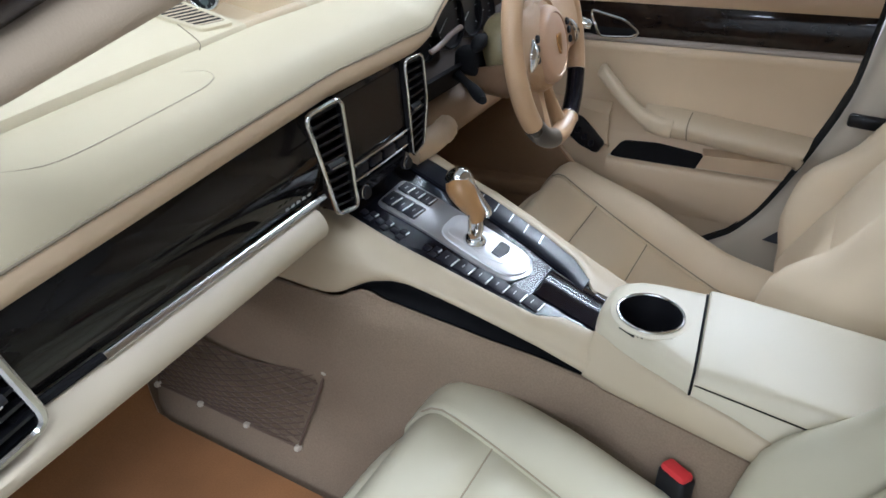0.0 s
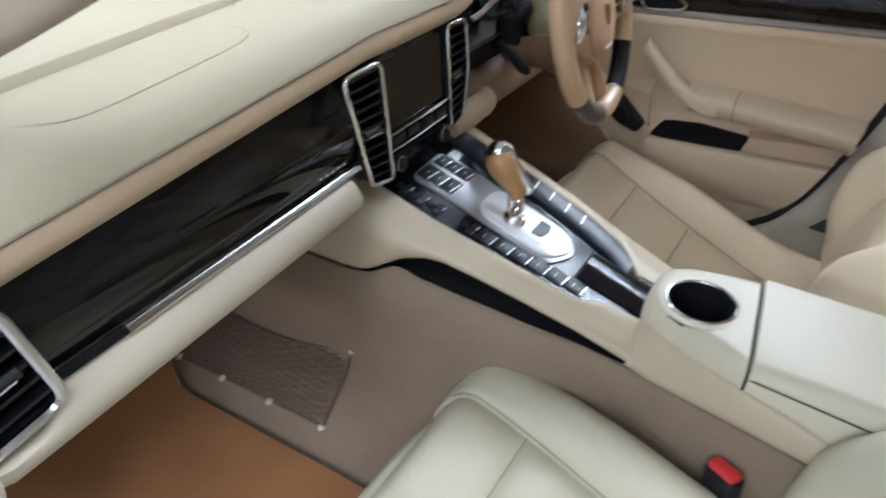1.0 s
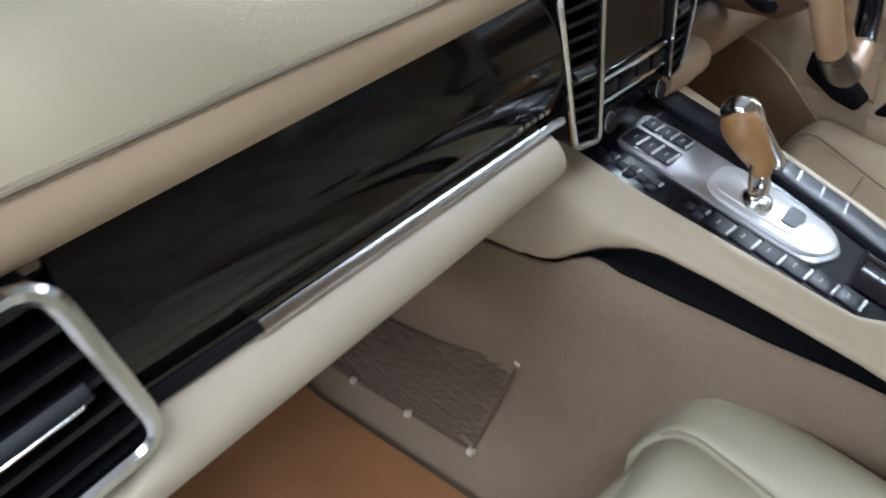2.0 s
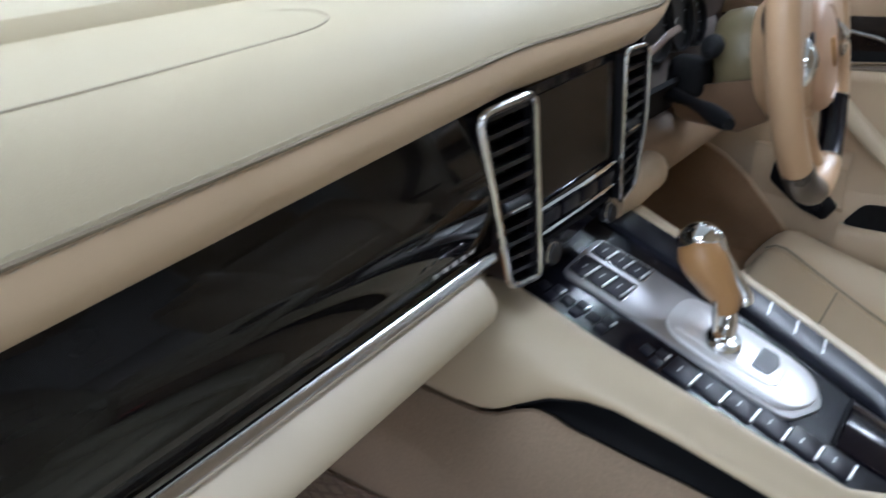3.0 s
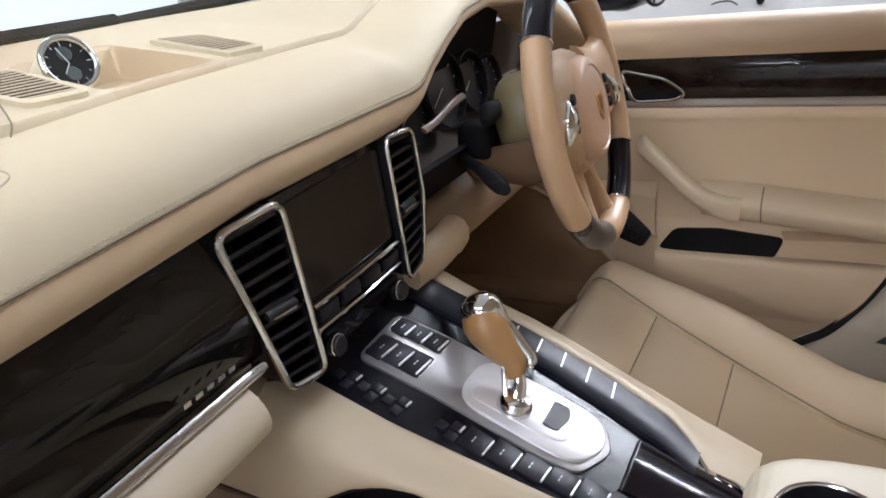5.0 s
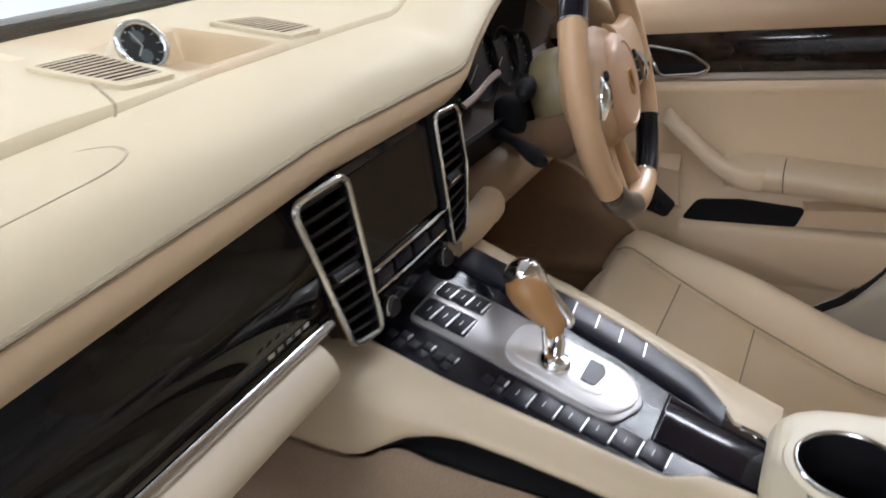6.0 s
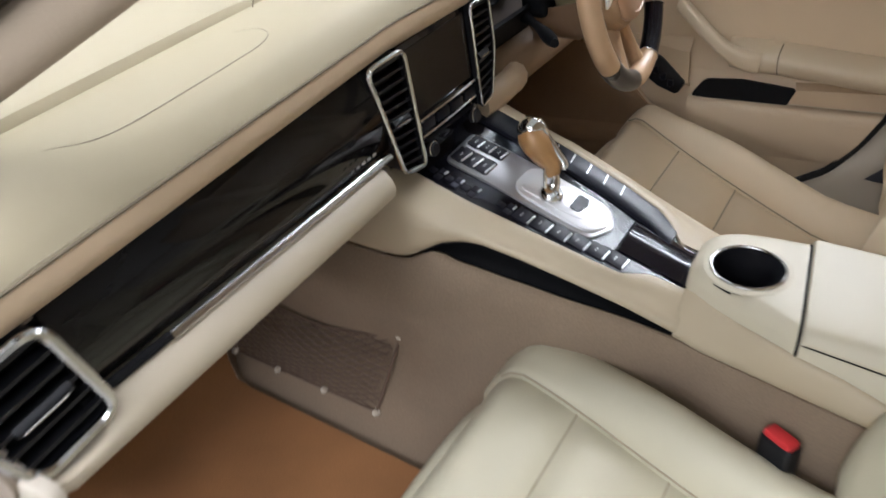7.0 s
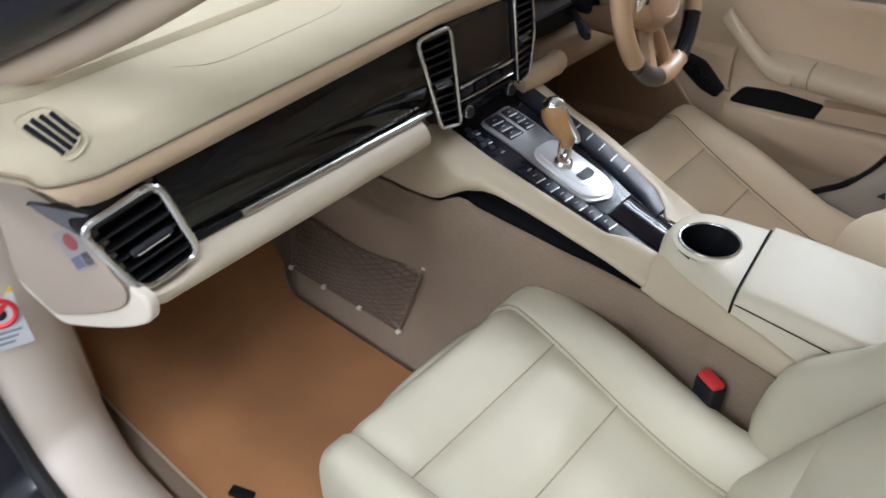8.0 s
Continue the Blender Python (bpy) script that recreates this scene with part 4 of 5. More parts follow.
def console_keys():
    for k in range(11):
        y = 0.060 - 0.0235 * k
        if k == 3:
            continue
        x = edge(LEFT_EDGE, y) + 0.020
        if k > 4:
            key(x, y, 0.025, 0.0222, 5)
        else:
            for dx, dy in ((-0.0055, -0.005), (0.0065, -0.005), (0.0005, 0.006)):
                key(x + dx, y + dy, 0.0105, 0.0092, 5, tick=dx > 0.003, marks=False)
    for k in range(8):
        y = 0.058 - 0.0255 * k
        key(edge(RIGHT_EDGE, y) - 0.022, y, 0.030, 0.0246, -7, tick=k > 2, h=0.0036)
    # raised bar on the driver's side
    rows = []
    for k in range(20):
        y = 0.085 - 0.298 * k / 19
        b = edge(RIGHT_EDGE, y)
        a = b - 0.043 * (1 - 0.10 * step(-0.15, -0.213, y))
        u = 1.15
        rows.append([on_top(a, y, 0.0), on_top(a + 0.001, y, 0.0045 * u), on_top(a + 0.005, y, 0.006 * u), on_top((a + b) / 2, y, 0.0065 * u), on_top(b - 0.004, y, 0.0055 * u), on_top(b, y, 0.0)])
    rows.append([on_top(lerp((a, 0, 0), (b, 0, 0), f).x, -0.2155, h) for f, h in ((0.04, 0.0), (0.06, 0.005), (0.14, 0.0075), (0.5, 0.0085), (0.88, 0.007), (0.97, 0.0))])
    rows.append([on_top(lerp((a, 0, 0), (b, 0, 0), f).x, -0.2165, 0.0005) for f in (0.08, 0.12, 0.2, 0.5, 0.85, 0.94)])
    part("driver_key_bar", slab(rows, 0.002), surface("bar_black", (0.012, 0.013, 0.019), 0.32, size=900, bump=0.0, spec=0.22), con, "raised dark key bar")
    # key group ahead of the selector, on two dark pads
    for x0, w in ((0.019, 0.034), (0.057, 0.026)):
        pad = rounded([on_top(x0 + dx * w / 2, y, 0.0047) for dx, y in ((-1, 0.0635), (1, 0.0635), (1.06, 0.0115), (-0.94, 0.0115))], 0.004)
        part("key_pad", plate(pad, CON_UP, 0.002, 0.0004), KEY, con)
        part("pad_edge", tube(pad, 0.0005, 5, close=True), SATIN, con)
    for j, x0 in enumerate((0.018, 0.056)):
        for k in range(3):
            y = 0.054 - 0.0165 * k
            key(x0 + 0.001 * k, y, 0.032 if j == 0 else 0.024, 0.0135, 4, h=0.0030)


console_keys()


def selector():
    out = rounded([on_top(*p, 0.004) for p in ((-0.006, 0.066), (-0.004, -0.014), (-0.008, -0.098), (-0.006, -0.136), (0.034, -0.153), (0.066, -0.138), (0.071, -0.10), (0.076, 0.024), (0.072, 0.070))], 0.012)
    part("selector_plate", plate(out, CON_UP, 0.004, 0.0012), SILVER, con, "brushed silver selector plate")
    surround = rounded([on_top(*p, 0.0075) for p in ((0.004, -0.022), (-0.001, -0.10), (0.001, -0.132), (0.034, -0.148), (0.064, -0.134), (0.068, -0.10), (0.070, -0.022))], 0.026, 8)
    # pale half-metal: the white of a reflection is put into the colour
    part("gate_surround", plate(surround, CON_UP, 0.0035, 0.0012), ALUMINIUM, con, "pale satin gate surround, white of a reflection in its colour")
    part("gate_hollow", plate(rounded([on_top(*p, 0.0085) for p in ((0.012, -0.032), (0.010, -0.10), (0.015, -0.118), (0.052, -0.118), (0.058, -0.10), (0.062, -0.032))], 0.01), CON_UP, 0.002, 0.0006), ALUMINIUM, con)
    part("gate_slot", plate(rounded([on_top(*p, 0.0096) for p in ((0.022, -0.094), (0.055, -0.094), (0.055, -0.108), (0.042, -0.112), (0.022, -0.108))], 0.004), CON_UP, 0.001), KEY, con)
    gs = part("gear_selector", turned([(0.016, 0.0), (0.0155, 0.006), (0.012, 0.010), (0.0, 0.011)], 24, facing(on_top(0.026, -0.068, 0.008), CON_UP)), CHROME, con, "gear selector with tan leather grip and chrome trim")
    base = on_top(0.026, -0.068, 0.010)
    top = Vector((0.052, -0.034, 0.775))
    def lever(f):
        """A point of the lever; the grip leans forward over its stem."""
        return lerp(base, top, f) + Vector((-0.75, 0.62, 0.0)) * (0.036 * (f - 0.72) if f > 0.4 else -0.0115 * f / 0.4)
    part("stem", tube(smoothed([base, lever(0.2) + Vector((0.002, -0.003, 0)), lever(0.45)], 10), [0.0085, 0.008, 0.0075, 0.007, 0.0068, 0.0066, 0.0066, 0.0068, 0.007, 0.0075], 14), CHROME, gs)
    for dx in (-0.009, 0.009):
        part("stem_rib", tube([base + Vector((dx, 0.004, 0.0)), lever(0.45) + Vector((dx * 0.9, 0.004, 0))], 0.0025, 8), CHROME, gs)
    axis = [lever(f) for f in (0.24, 0.31, 0.42, 0.54, 0.67, 0.80, 0.92, 1.01, 1.06)]
    rad = [0.006, 0.0105, 0.0135, 0.0160, 0.0185, 0.0205, 0.0195, 0.0145, 0.004]
    part("grip", tube(axis, rad, 20, flat=0.92), surface("grip_leather", (0.34, 0.185, 0.070), 0.36, size=1100, kind="voronoi", bump=0.1), gs, "smooth tan leather grip")
    back = [p + Vector((0.006, -0.013 - 0.2 * (r - 0.012), 0.004)) for p, r in zip(axis[1:], rad[1:])]
    part("grip_trim", tube(smoothed(back, 20), [0.003] + [0.0055] * 12 + [0.007, 0.008, 0.009, 0.0095, 0.009, 0.007, 0.003], 12), CHROME, gs)
    part("grip_cap", turned([(0.0, 0.012), (0.009, 0.0105), (0.0155, 0.006), (0.0185, 0.0), (0.018, -0.005)], 28, facing(lever(1.0) + Vector((0.005, -0.003, 0.003)), (-0.05, 0.25, 1))), CHROME, gs)


selector()


def armrest():
    ar = thing("armrest_box", "cream leather armrest box with cup holder", "armrest", at=(0.01, -0.45, 0.6))
    # front block with the cup holder; its rear edge and the lid's front edge run slightly askew
    def askew(p, y0=-0.378):
        f = step(-0.30, y0, p.y) * min(1.0, max(0.0, (p.x + 0.08) / 0.18))
        return Vector((p.x, p.y - 0.0075 * step(-0.30, y0, p.y) + 0.021 * f, p.z))
    def section(y, top, le, ri, low):
        h, m = top - low, min(1.0, (ri - le) / 0.10)
        pts = [(0.5 * (le + ri), low - 0.004), (le + 0.0065 * m, low - 0.002), (le, low + 0.001), (le, low + 0.30 * h), (le + 0.003 * m, top - 0.40 * h), (le + 0.011 * m, top - 0.10 * h), (le + 0.026 * m, top), (0.5 * (le + ri), top + 0.0005), (ri - 0.034 * m, top), (ri - 0.016 * m, top - 0.1 * h), (ri - 0.004 * m, top - 0.4 * h), (ri, low)]
        return [askew(p) for p in smoothed([(x, y, z) for x, z in pts], 96)]
    rows = []
    for y, top, le, ri, low in ((-0.2565, 0.669, -0.004, 0.050, 0.648), (-0.258, 0.676, -0.009, 0.056, 0.6485), (-0.261, 0.681, -0.014, 0.062, 0.650), (-0.266, 0.6845, -0.019, 0.068, 0.652), (-0.274, 0.687, -0.025, 0.076, 0.653), (-0.290, 0.688, -0.034, 0.086, 0.6525), (-0.32, 0.688, -0.048, 0.094, 0.652), (-0.35, 0.688, -0.063, 0.097, 0.6545), (-0.378, 0.688, -0.0785, 0.099, 0.6575)):
        rows.append(section(y, top, le, ri, low))
    dense = []
    for p, q in zip(rows, rows[1:]):
        dense += [[lerp(u, v, k / 6) for u, v in zip(p, q)] for k in range(6)]
    body = loft(dense + [rows[-1]], caps=True)
    # the well goes through the block's top
    c = Vector((0.004, -0.317, 0.688))
    dead = [f for f in body.faces if min((v.co - c).xy.length for v in f.verts) < 0.0405]
    bmesh.ops.delete(body, geom=dead, context="FACES")
    part("front_block", body, CREAM, ar)
    ringo = [[c + Vector((r * math.cos(a), r * math.sin(a), h)) for a in (2 * math.pi * k / 40 for k in range(40))] for r, h in ((0.0480, -0.0012), (0.0470, 0.0004), (0.044, 0.0012), (0.0395, 0.0012), (0.0380, 0.0))]
    part("cup_collar", loft(ringo, close=True), CREAM, ar)
    cup = part("cup_holder", turned([(0.0385, 0.001), (0.037, -0.012), (0.0355, -0.05), (0.033, -0.066), (0.0, -0.066)], 40, Matrix.Translation(c), caps=False), BLACK, ar, "black cup holder with bright rim")
    part("cup_rim", tube(circle(c + Vector((0, 0, 0.0016)), (0, 0, 1), 0.0388, 40), 0.0020, 8, close=True), SATIN, cup)
    # lid
    def side(y):
        return -0.0785 - 0.008 * step(-0.50, -0.70, y)
    def split(y):
        """Height of the line between the lid and the box."""
        return 0.6745 + 0.07 * (y + 0.386)
    rows = []
    for y, drop in ((-0.3812, 0.012), (-0.3814, 0.0045), (-0.3835, 0.001), (-0.388, 0.0), (-0.45, 0.0), (-0.53, 0.0), (-0.61, 0.0), (-0.68, 0.0), (-0.72, 0.02)):
        le, low, top = side(y), split(y) + 0.001, 0.6925 - 0.004 * step(-0.45, -0.70, y)
        pts = [(le - 0.0005, low), (le, low + 0.004), (le + 0.008, top - 0.005), (le + 0.024, top - 0.001), (0.01, top), (0.075, top - 0.001), (0.094, top - 0.006), (0.106, low - 0.01)]
        rows.append([Vector((p.x, p.y - 0.0075 + 0.021 * (1 - step(-0.40, -0.50, y)) * min(1.0, max(0.0, (p.x + 0.08) / 0.18)), p.z)) for p in smoothed([(x, y, z - drop) for x, z in pts], 28)])
    part("lid", loft(rows, caps=True, close=True), CREAM, ar, "cream leather lid")
    # seam below the block, running on as the fold below the box
    seam = [(-0.260, -0.010, 0.648), (-0.268, -0.0185, 0.6535), (-0.278, -0.0260, 0.6545), (-0.30, -0.0375, 0.6520), (-0.33, -0.0525, 0.6515), (-0.357, -0.0660, 0.6540), (-0.387, -0.0795, 0.6570), (-0.43, -0.0835, 0.6500), (-0.48, -0.0870, 0.6360), (-0.56, -0.0900, 0.6180), (-0.72, -0.0920, 0.5990)]
    def fold(y):
        for (a, xa, za), (b, xb, zb) in zip(seam, seam[1:]):
            if y >= b:
                f = (y - a) / (b - a)
                return Vector((xa + (xb - xa) * f, y, za + (zb - za) * f))
        return Vector((-0.092, y, 0.599))
    rows = []
    for y in (-0.3888, -0.40, -0.42, -0.45, -0.48, -0.51, -0.53, -0.57, -0.61, -0.72):
        le, z, q = side(y), split(y), fold(y)
        rows.append(smoothed([(le + 0.008, y, z + 0.001), (le + 0.0008, y, z - 0.0008), (le, y, z - 0.004), (0.5 * (le + q.x) - 0.0005, y, 0.5 * (z + q.z)), (q.x, y, q.z), (q.x + 0.008, y, q.z - 0.005)], 16))
    part("box_side", slab(rows, 0.006), CREAM, ar)
    part("box_body", block(0.165, 0.31, 0.10, 0.006, m=Matrix.Translation((0.015, -0.555, 0.615))), CREAM, ar)
    part("lid_gap", tube([askew(Vector((x, -0.3795, z))) for x, z in ((-0.0785, 0.659), (-0.0785, 0.672), (-0.072, 0.682), (-0.056, 0.6868), (0.01, 0.6875), (0.07, 0.687), (0.088, 0.682))], 0.0016, 6), MATTE, ar)
    part("lid_gap", tube([(side(y) + 0.0004, y, split(y)) for y in (-0.389, -0.45, -0.53, -0.61, -0.70)], 0.0012, 6), MATTE, ar)
    # long leather flank below the block and the box
    rows = []
    for k in range(36):
        y = -0.2605 - 0.46 * k / 35
        g, q = groove(y), fold(y)
        rows.append(smoothed([(q.x + 0.03, y, q.z - 0.006), (q.x + 0.004, y, q.z - 0.0005), (q.x - 0.0012, y, q.z - 0.003), (0.5 * (q.x + g.x) - 0.004, y, 0.52 * q.z + 0.48 * g.z), (g.x - 0.001, y, g.z + 0.006), (g.x + 0.006, y, g.z - 0.001)], 16))
    part("lower_flank", slab(rows, 0.004), CONSOLESKIN, ar)
    part("block_gap", tube([fold(y) + Vector((-0.0012, 0, 0.0004)) for y in (-0.262, -0.265, -0.268, -0.273, -0.278, -0.289, -0.30, -0.315, -0.33, -0.344, -0.357, -0.372, -0.387)], 0.0009, 6), SEAM, ar)


armrest()


# ---- storage net on the tunnel ----
def storage_net():
    nt = thing("storage_net", "brown elastic storage net pegged to the tunnel carpet", "net", at=(-0.14, 0.2, 0.4))
    a, b, c, d = Vector((-0.110, 0.410, 0.478)), Vector((-0.098, 0.096, 0.497)), Vector((-0.126, 0.140, 0.343)), Vector((-0.126, 0.443, 0.336))
    def net_at(u, v):
        p = bilinear((a, b, c, d), u, v)
        sag = 0.030 * math.sin(math.pi * u) * (1 - v)
        return p + Vector((-0.012 * math.sin(math.pi * u) * math.sin(math.pi * v) - 0.004, 0, -sag))
    n = 9
    for k in range(-n, n + 1):
        one = [net_at(u, v) for u, v in ((k / n + s / 24 * 1.2, s / 24) for s in range(25)) if 0 <= u <= 1]
        two = [net_at(u, v) for u, v in ((k / n + 1 - s / 24 * 1.2, s / 24) for s in range(25)) if 0 <= u <= 1]
        for run in (one, two):
            if len(run) > 2:
                part("strand", tube(run, 0.0013, 5), CORD, nt)
    rim = [net_at(k / 16, 0) for k in range(17)] + [net_at(1, k / 8) for k in range(1, 9)] + [net_at(1 - k / 16, 1) for k in range(1, 17)] + [net_at(0, 1 - k / 8) for k in range(1, 8)]
    part("border_cord", tube(rim, 0.0022, 6, close=True), CORD, nt)
    for u, v in ((1, 0), (1, 1), (0.66, 1), (0.33, 1), (0, 1), (0, 0)):
        part("peg", turned([(0.0, 0.006), (0.004, 0.005), (0.0055, 0.002), (0.0055, -0.004)], 14, facing(net_at(u, v) + Vector((-0.002, 0, 0)), (-1, 0, 0.3))), PLASTIC, nt)


storage_net()


# ---- seats ----
def cushion(x0, x1, y0, y1, height, dip=0.014, soft=0.036, nx=14, ny=14, depth=0.03):
    """A padded panel of a seat between x0(y)..x1(y), sunk along its seams."""
    rows = []
    for j in range(ny + 1):
        y = y0 + (y1 - y0) * j / ny
        row = []
        for i in range(nx + 1):
            a, b = x0(y), x1(y)
            x = a + (b - a) * i / nx
            near = min(x - a, b - x, (y - min(y0, y1)), (max(y0, y1) - y))
            f = 1 - min(1, near / soft)
            row.append(Vector((x, y, height(x, y) - dip * f * f)))
        rows.append(row)
    bm = loft(rows)
    edges = [e for e in bm.edges if e.is_boundary]
    r = bmesh.ops.extrude_edge_only(bm, edges=edges)
    for v in r["geom"]:
        if isinstance(v, bmesh.types.BMVert):
            v.co.z -= depth
    return bm


def build_seat(cx, fy, lift=0.0, recline=0.0, leather=SEAT, taper=0.0, front_len=0.095):
    st = thing("front_seat", "cream leather front seat with raised bolsters", "seat", "front seats", at=(cx, fy - 0.25, 0.28))
    def base(x, y):
        """Mid cushion: sags to the back, rolls over at the front."""
        f = fy - y
        return 0.551 + lift - (0.14 + 0.10 * taper) * min(f, 0.40) - 0.4 * max(0, 0.05 - f) ** 1.3
    def xl(y):
        return cx - 0.150 + 0.02 * step(0.0, 0.4, fy - y)
    def xr(y):
        f = max(-0.01, fy - y)
        if taper:
            return cx + 0.185 - 0.47 * f + 0.25 * f * f
        return cx + 0.167 - 0.06 * step(0.0, 0.4, f)
    def zr(x, y):
        s = max(0.0, (abs(x - cx) - 0.10) / 0.14)
        return base(x, y) + 0.010 * s * s
    mid, back = fy - front_len, fy - front_len - 0.12
    def front_z(x, y):
        f = fy - y
        return zr(x, y) - 0.055 * max(0, 1 - (f + 0.012) / 0.055) ** 2
    part("front_panel", cushion(xl, xr, fy + 0.002, mid, front_z), leather, st)
    part("middle_panel", cushion(xl, xr, mid, back, zr), leather, st)
    part("rear_panel", cushion(xl, xr, back, fy - 0.365 - front_len, zr), leather, st)
    for s in (-1, 1):
        rows = []
        for k in range(22):
            y = fy + 0.016 - (0.382 + front_len) * (k / 21) ** 1.5
            f = fy - y
            nose = math.sqrt(max(0.0, 1 - (1 - min(1.0, (f + 0.0165) / 0.11)) ** 2))
            e = xl(y) if s < 0 else xr(y)
            end = 0.06 + 0.94 * nose
            w = (0.085 + (0.030 if s < 0 else -0.004) * step(0.05, 0.3, f)) * (0.42 + 0.58 * end) * (0.60 + 0.14 * step(0.02, 0.22, f) if s < 0 else 1.0)
            w *= 1.12 if s > 0 else 1.0
            z0 = front_z(e, y) - 0.006
            h = (0.004 + 0.046 * step(-0.01, 0.26, f)) * (0.8 if s < 0 else 1.0)
            full = 0.22 if s > 0 else 0.0
            pts = [(e, z0 - 0.03), (e + s * 0.001, z0 + 0.001), (e + s * w * 0.22, z0 + h * 0.75), (e + s * w * 0.50, z0 + h), (e + s * w * 0.80, z0 + h * (0.50 + full) - 0.004), (e + s * w * 0.98, z0 - 0.024 * (1 - full)), (e + s * w * 1.02, z0 - 0.07), (e + s * w * 0.92, z0 - 0.14)]
            rows.append(smoothed([(x, y, z) for x, z in pts], 24))
        part("cushion_bolster", loft(rows, close=True, caps=True), leather, st)
        line = [r[3] + Vector((0, 0, 0.001)) for r in rows[3:]]
        part("bolster_seam", tube(line, 0.0014, 5), SEATSEAM, st)
    for y in (mid, back):
        part("cross_seam", tube([Vector((xl(y) + (xr(y) - xl(y)) * k / 12, y, zr(xl(y) + (xr(y) - xl(y)) * k / 12, y) - 0.0134)) for k in range(13)], 0.0012, 5), SEATSEAM, st)
    # front skirt and base
    rows = []
    for k in range(17):
        u = -1 + 2 * k / 16
        x = cx + 0.020 + 0.200 * u
        y = fy + 0.004 - 0.06 * abs(u) ** 3
        z = base(x, fy) - 0.03 - 0.012 * abs(u) ** 3
        rows.append(smoothed([(x, y - 0.03, z + 0.012), (x, y - 0.004, z + 0.002), (x, y + 0.004, z - 0.02), (x, y - 0.004, z - 0.07), (x, y - 0.03, z - 0.13)], 12))
    part("front_skirt", slab(rows, 0.004), leather, st)
    part("seat_base", block(0.40, 0.40, 0.10, 0.02, m=Matrix.Translation((cx, fy - 0.27, 0.40 + lift - 0.05 * taper))), PLASTIC, st)
    for s in (-1, 1):
        part("seat_rail", block(0.03, 0.50, 0.03, 0.004, m=Matrix.Translation((cx + 0.17 * s, fy - 0.22, 0.30))), MATTE, st)
        part("rail_foot", block(0.02, 0.06, 0.09, 0.004, m=Matrix.Translation((cx + 0.17 * s, fy - 0.25, 0.345))), MATTE, st)
    # backrest: leans back, with deep side bolsters
    o = Vector((cx, fy - 0.425 - recline, 0.500 + lift))
    up = Vector((0, -0.55, 1)).normalized()
    out = Vector((0, 1, 0.55)).normalized()
    def back_at(u, h, d):
        return o + Vector((u, 0, 0)) + up * h + out * d
    def ridge(h):
        return 0.035 + 0.040 * step(-0.055, 0.02, h) + 0.022 * step(0.02, 0.11, h) - 0.026 * step(0.11, 0.21, h) - 0.022 * step(0.25, 0.52, h)
    for nm, h0, h1 in (("lower_back_panel", -0.02, 0.13), ("upper_back_panel", 0.13, 0.50)):
        rows = []
        for j in range(13):
            h = h0 + (h1 - h0) * j / 12
            row = []
            for i in range(13):
                u = -0.135 + 0.27 * i / 12
                near = min(0.135 - abs(u), h - h0, h1 - h)
                f = 1 - min(1, near / 0.03)
                row.append(back_at(u, h, 0.012 - 0.008 * f * f + 0.012 * math.sin(math.pi * min(1, max(0, h / 0.5)))))
            rows.append(row)
        part(nm, slab(rows, 0.02), leather, st)
    for s in (-1, 1):
        rows = []
        for k in range(24):
            h = -0.055 + 0.60 * k / 23
            d = ridge(h)
            w = 0.115 + 0.012 * math.sin(math.pi * k / 23)
            end = min(1, (k + 0.4) / 4) ** 0.5 * min(1, (23.4 - k) / 3) ** 0.5
            pts = [(0.133, 0.0), (0.138, 0.012 * end), (0.155, d * 0.72 * end), (0.185, d * end), (0.133 + w * 0.82, d * 0.70 * end), (0.133 + w * end, 0.0), (0.133 + w * end, -0.05), (0.133 + w * 0.8, -0.085), (0.14, -0.09)]
            rows.append(smoothed([back_at(s * u, h, dd) for u, dd in pts], 26))
        part("back_bolster", loft(rows, close=True, caps=True), leather, st)
        part("back_seam", tube([r[4] + out * 0.001 for r in rows[2:-2]], 0.0014, 5), SEATSEAM, st)
    part("back_shell", block(0.46, 0.05, 0.58, 0.03, 3, Matrix.Translation(back_at(0, 0.24, -0.07)) @ pose(0, 0, 0, 29, 0, 0)), PLASTIC, st)
    hr = part("headrest", block(0.26, 0.09, 0.20, 0.04, 4, Matrix.Translation(back_at(0, 0.62, -0.01)) @ pose(0, 0, 0, 29, 0, 0)), leather, st)
    return st


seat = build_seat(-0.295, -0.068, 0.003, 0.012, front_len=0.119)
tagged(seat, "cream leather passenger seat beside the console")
# driver's seat wears the lit copy of the leather
driver = build_seat(0.435, 0.045, -0.002, 0.085, SEATLIT, 1.0, 0.130)
tagged(driver, "cream leather driver's seat behind the steering wheel, warm light in its colour")


def buckle(at, lean, label):
    bk = thing("seat_belt_buckle", label, "buckle", at=at)
    m = Matrix.Translation(at) @ lean
    part("housing", block(0.039, 0.024, 0.092, 0.006, 3, m @ Matrix.Translation((0, 0, -0.046))), BLACK, bk)
    part("release_button", block(0.034, 0.018, 0.012, 0.004, 2, m @ Matrix.Translation((0, 0.001, 0.0))), RED, bk, "red release button")
    part("stalk", block(0.026, 0.012, 0.12, 0.003, 1, m @ Matrix.Translation((0, 0, -0.12))), MATTE, bk)


buckle((-0.108, -0.398, 0.572), pose(0, 0, 0, 4, 4, 60), "black seat belt buckle with red release button")


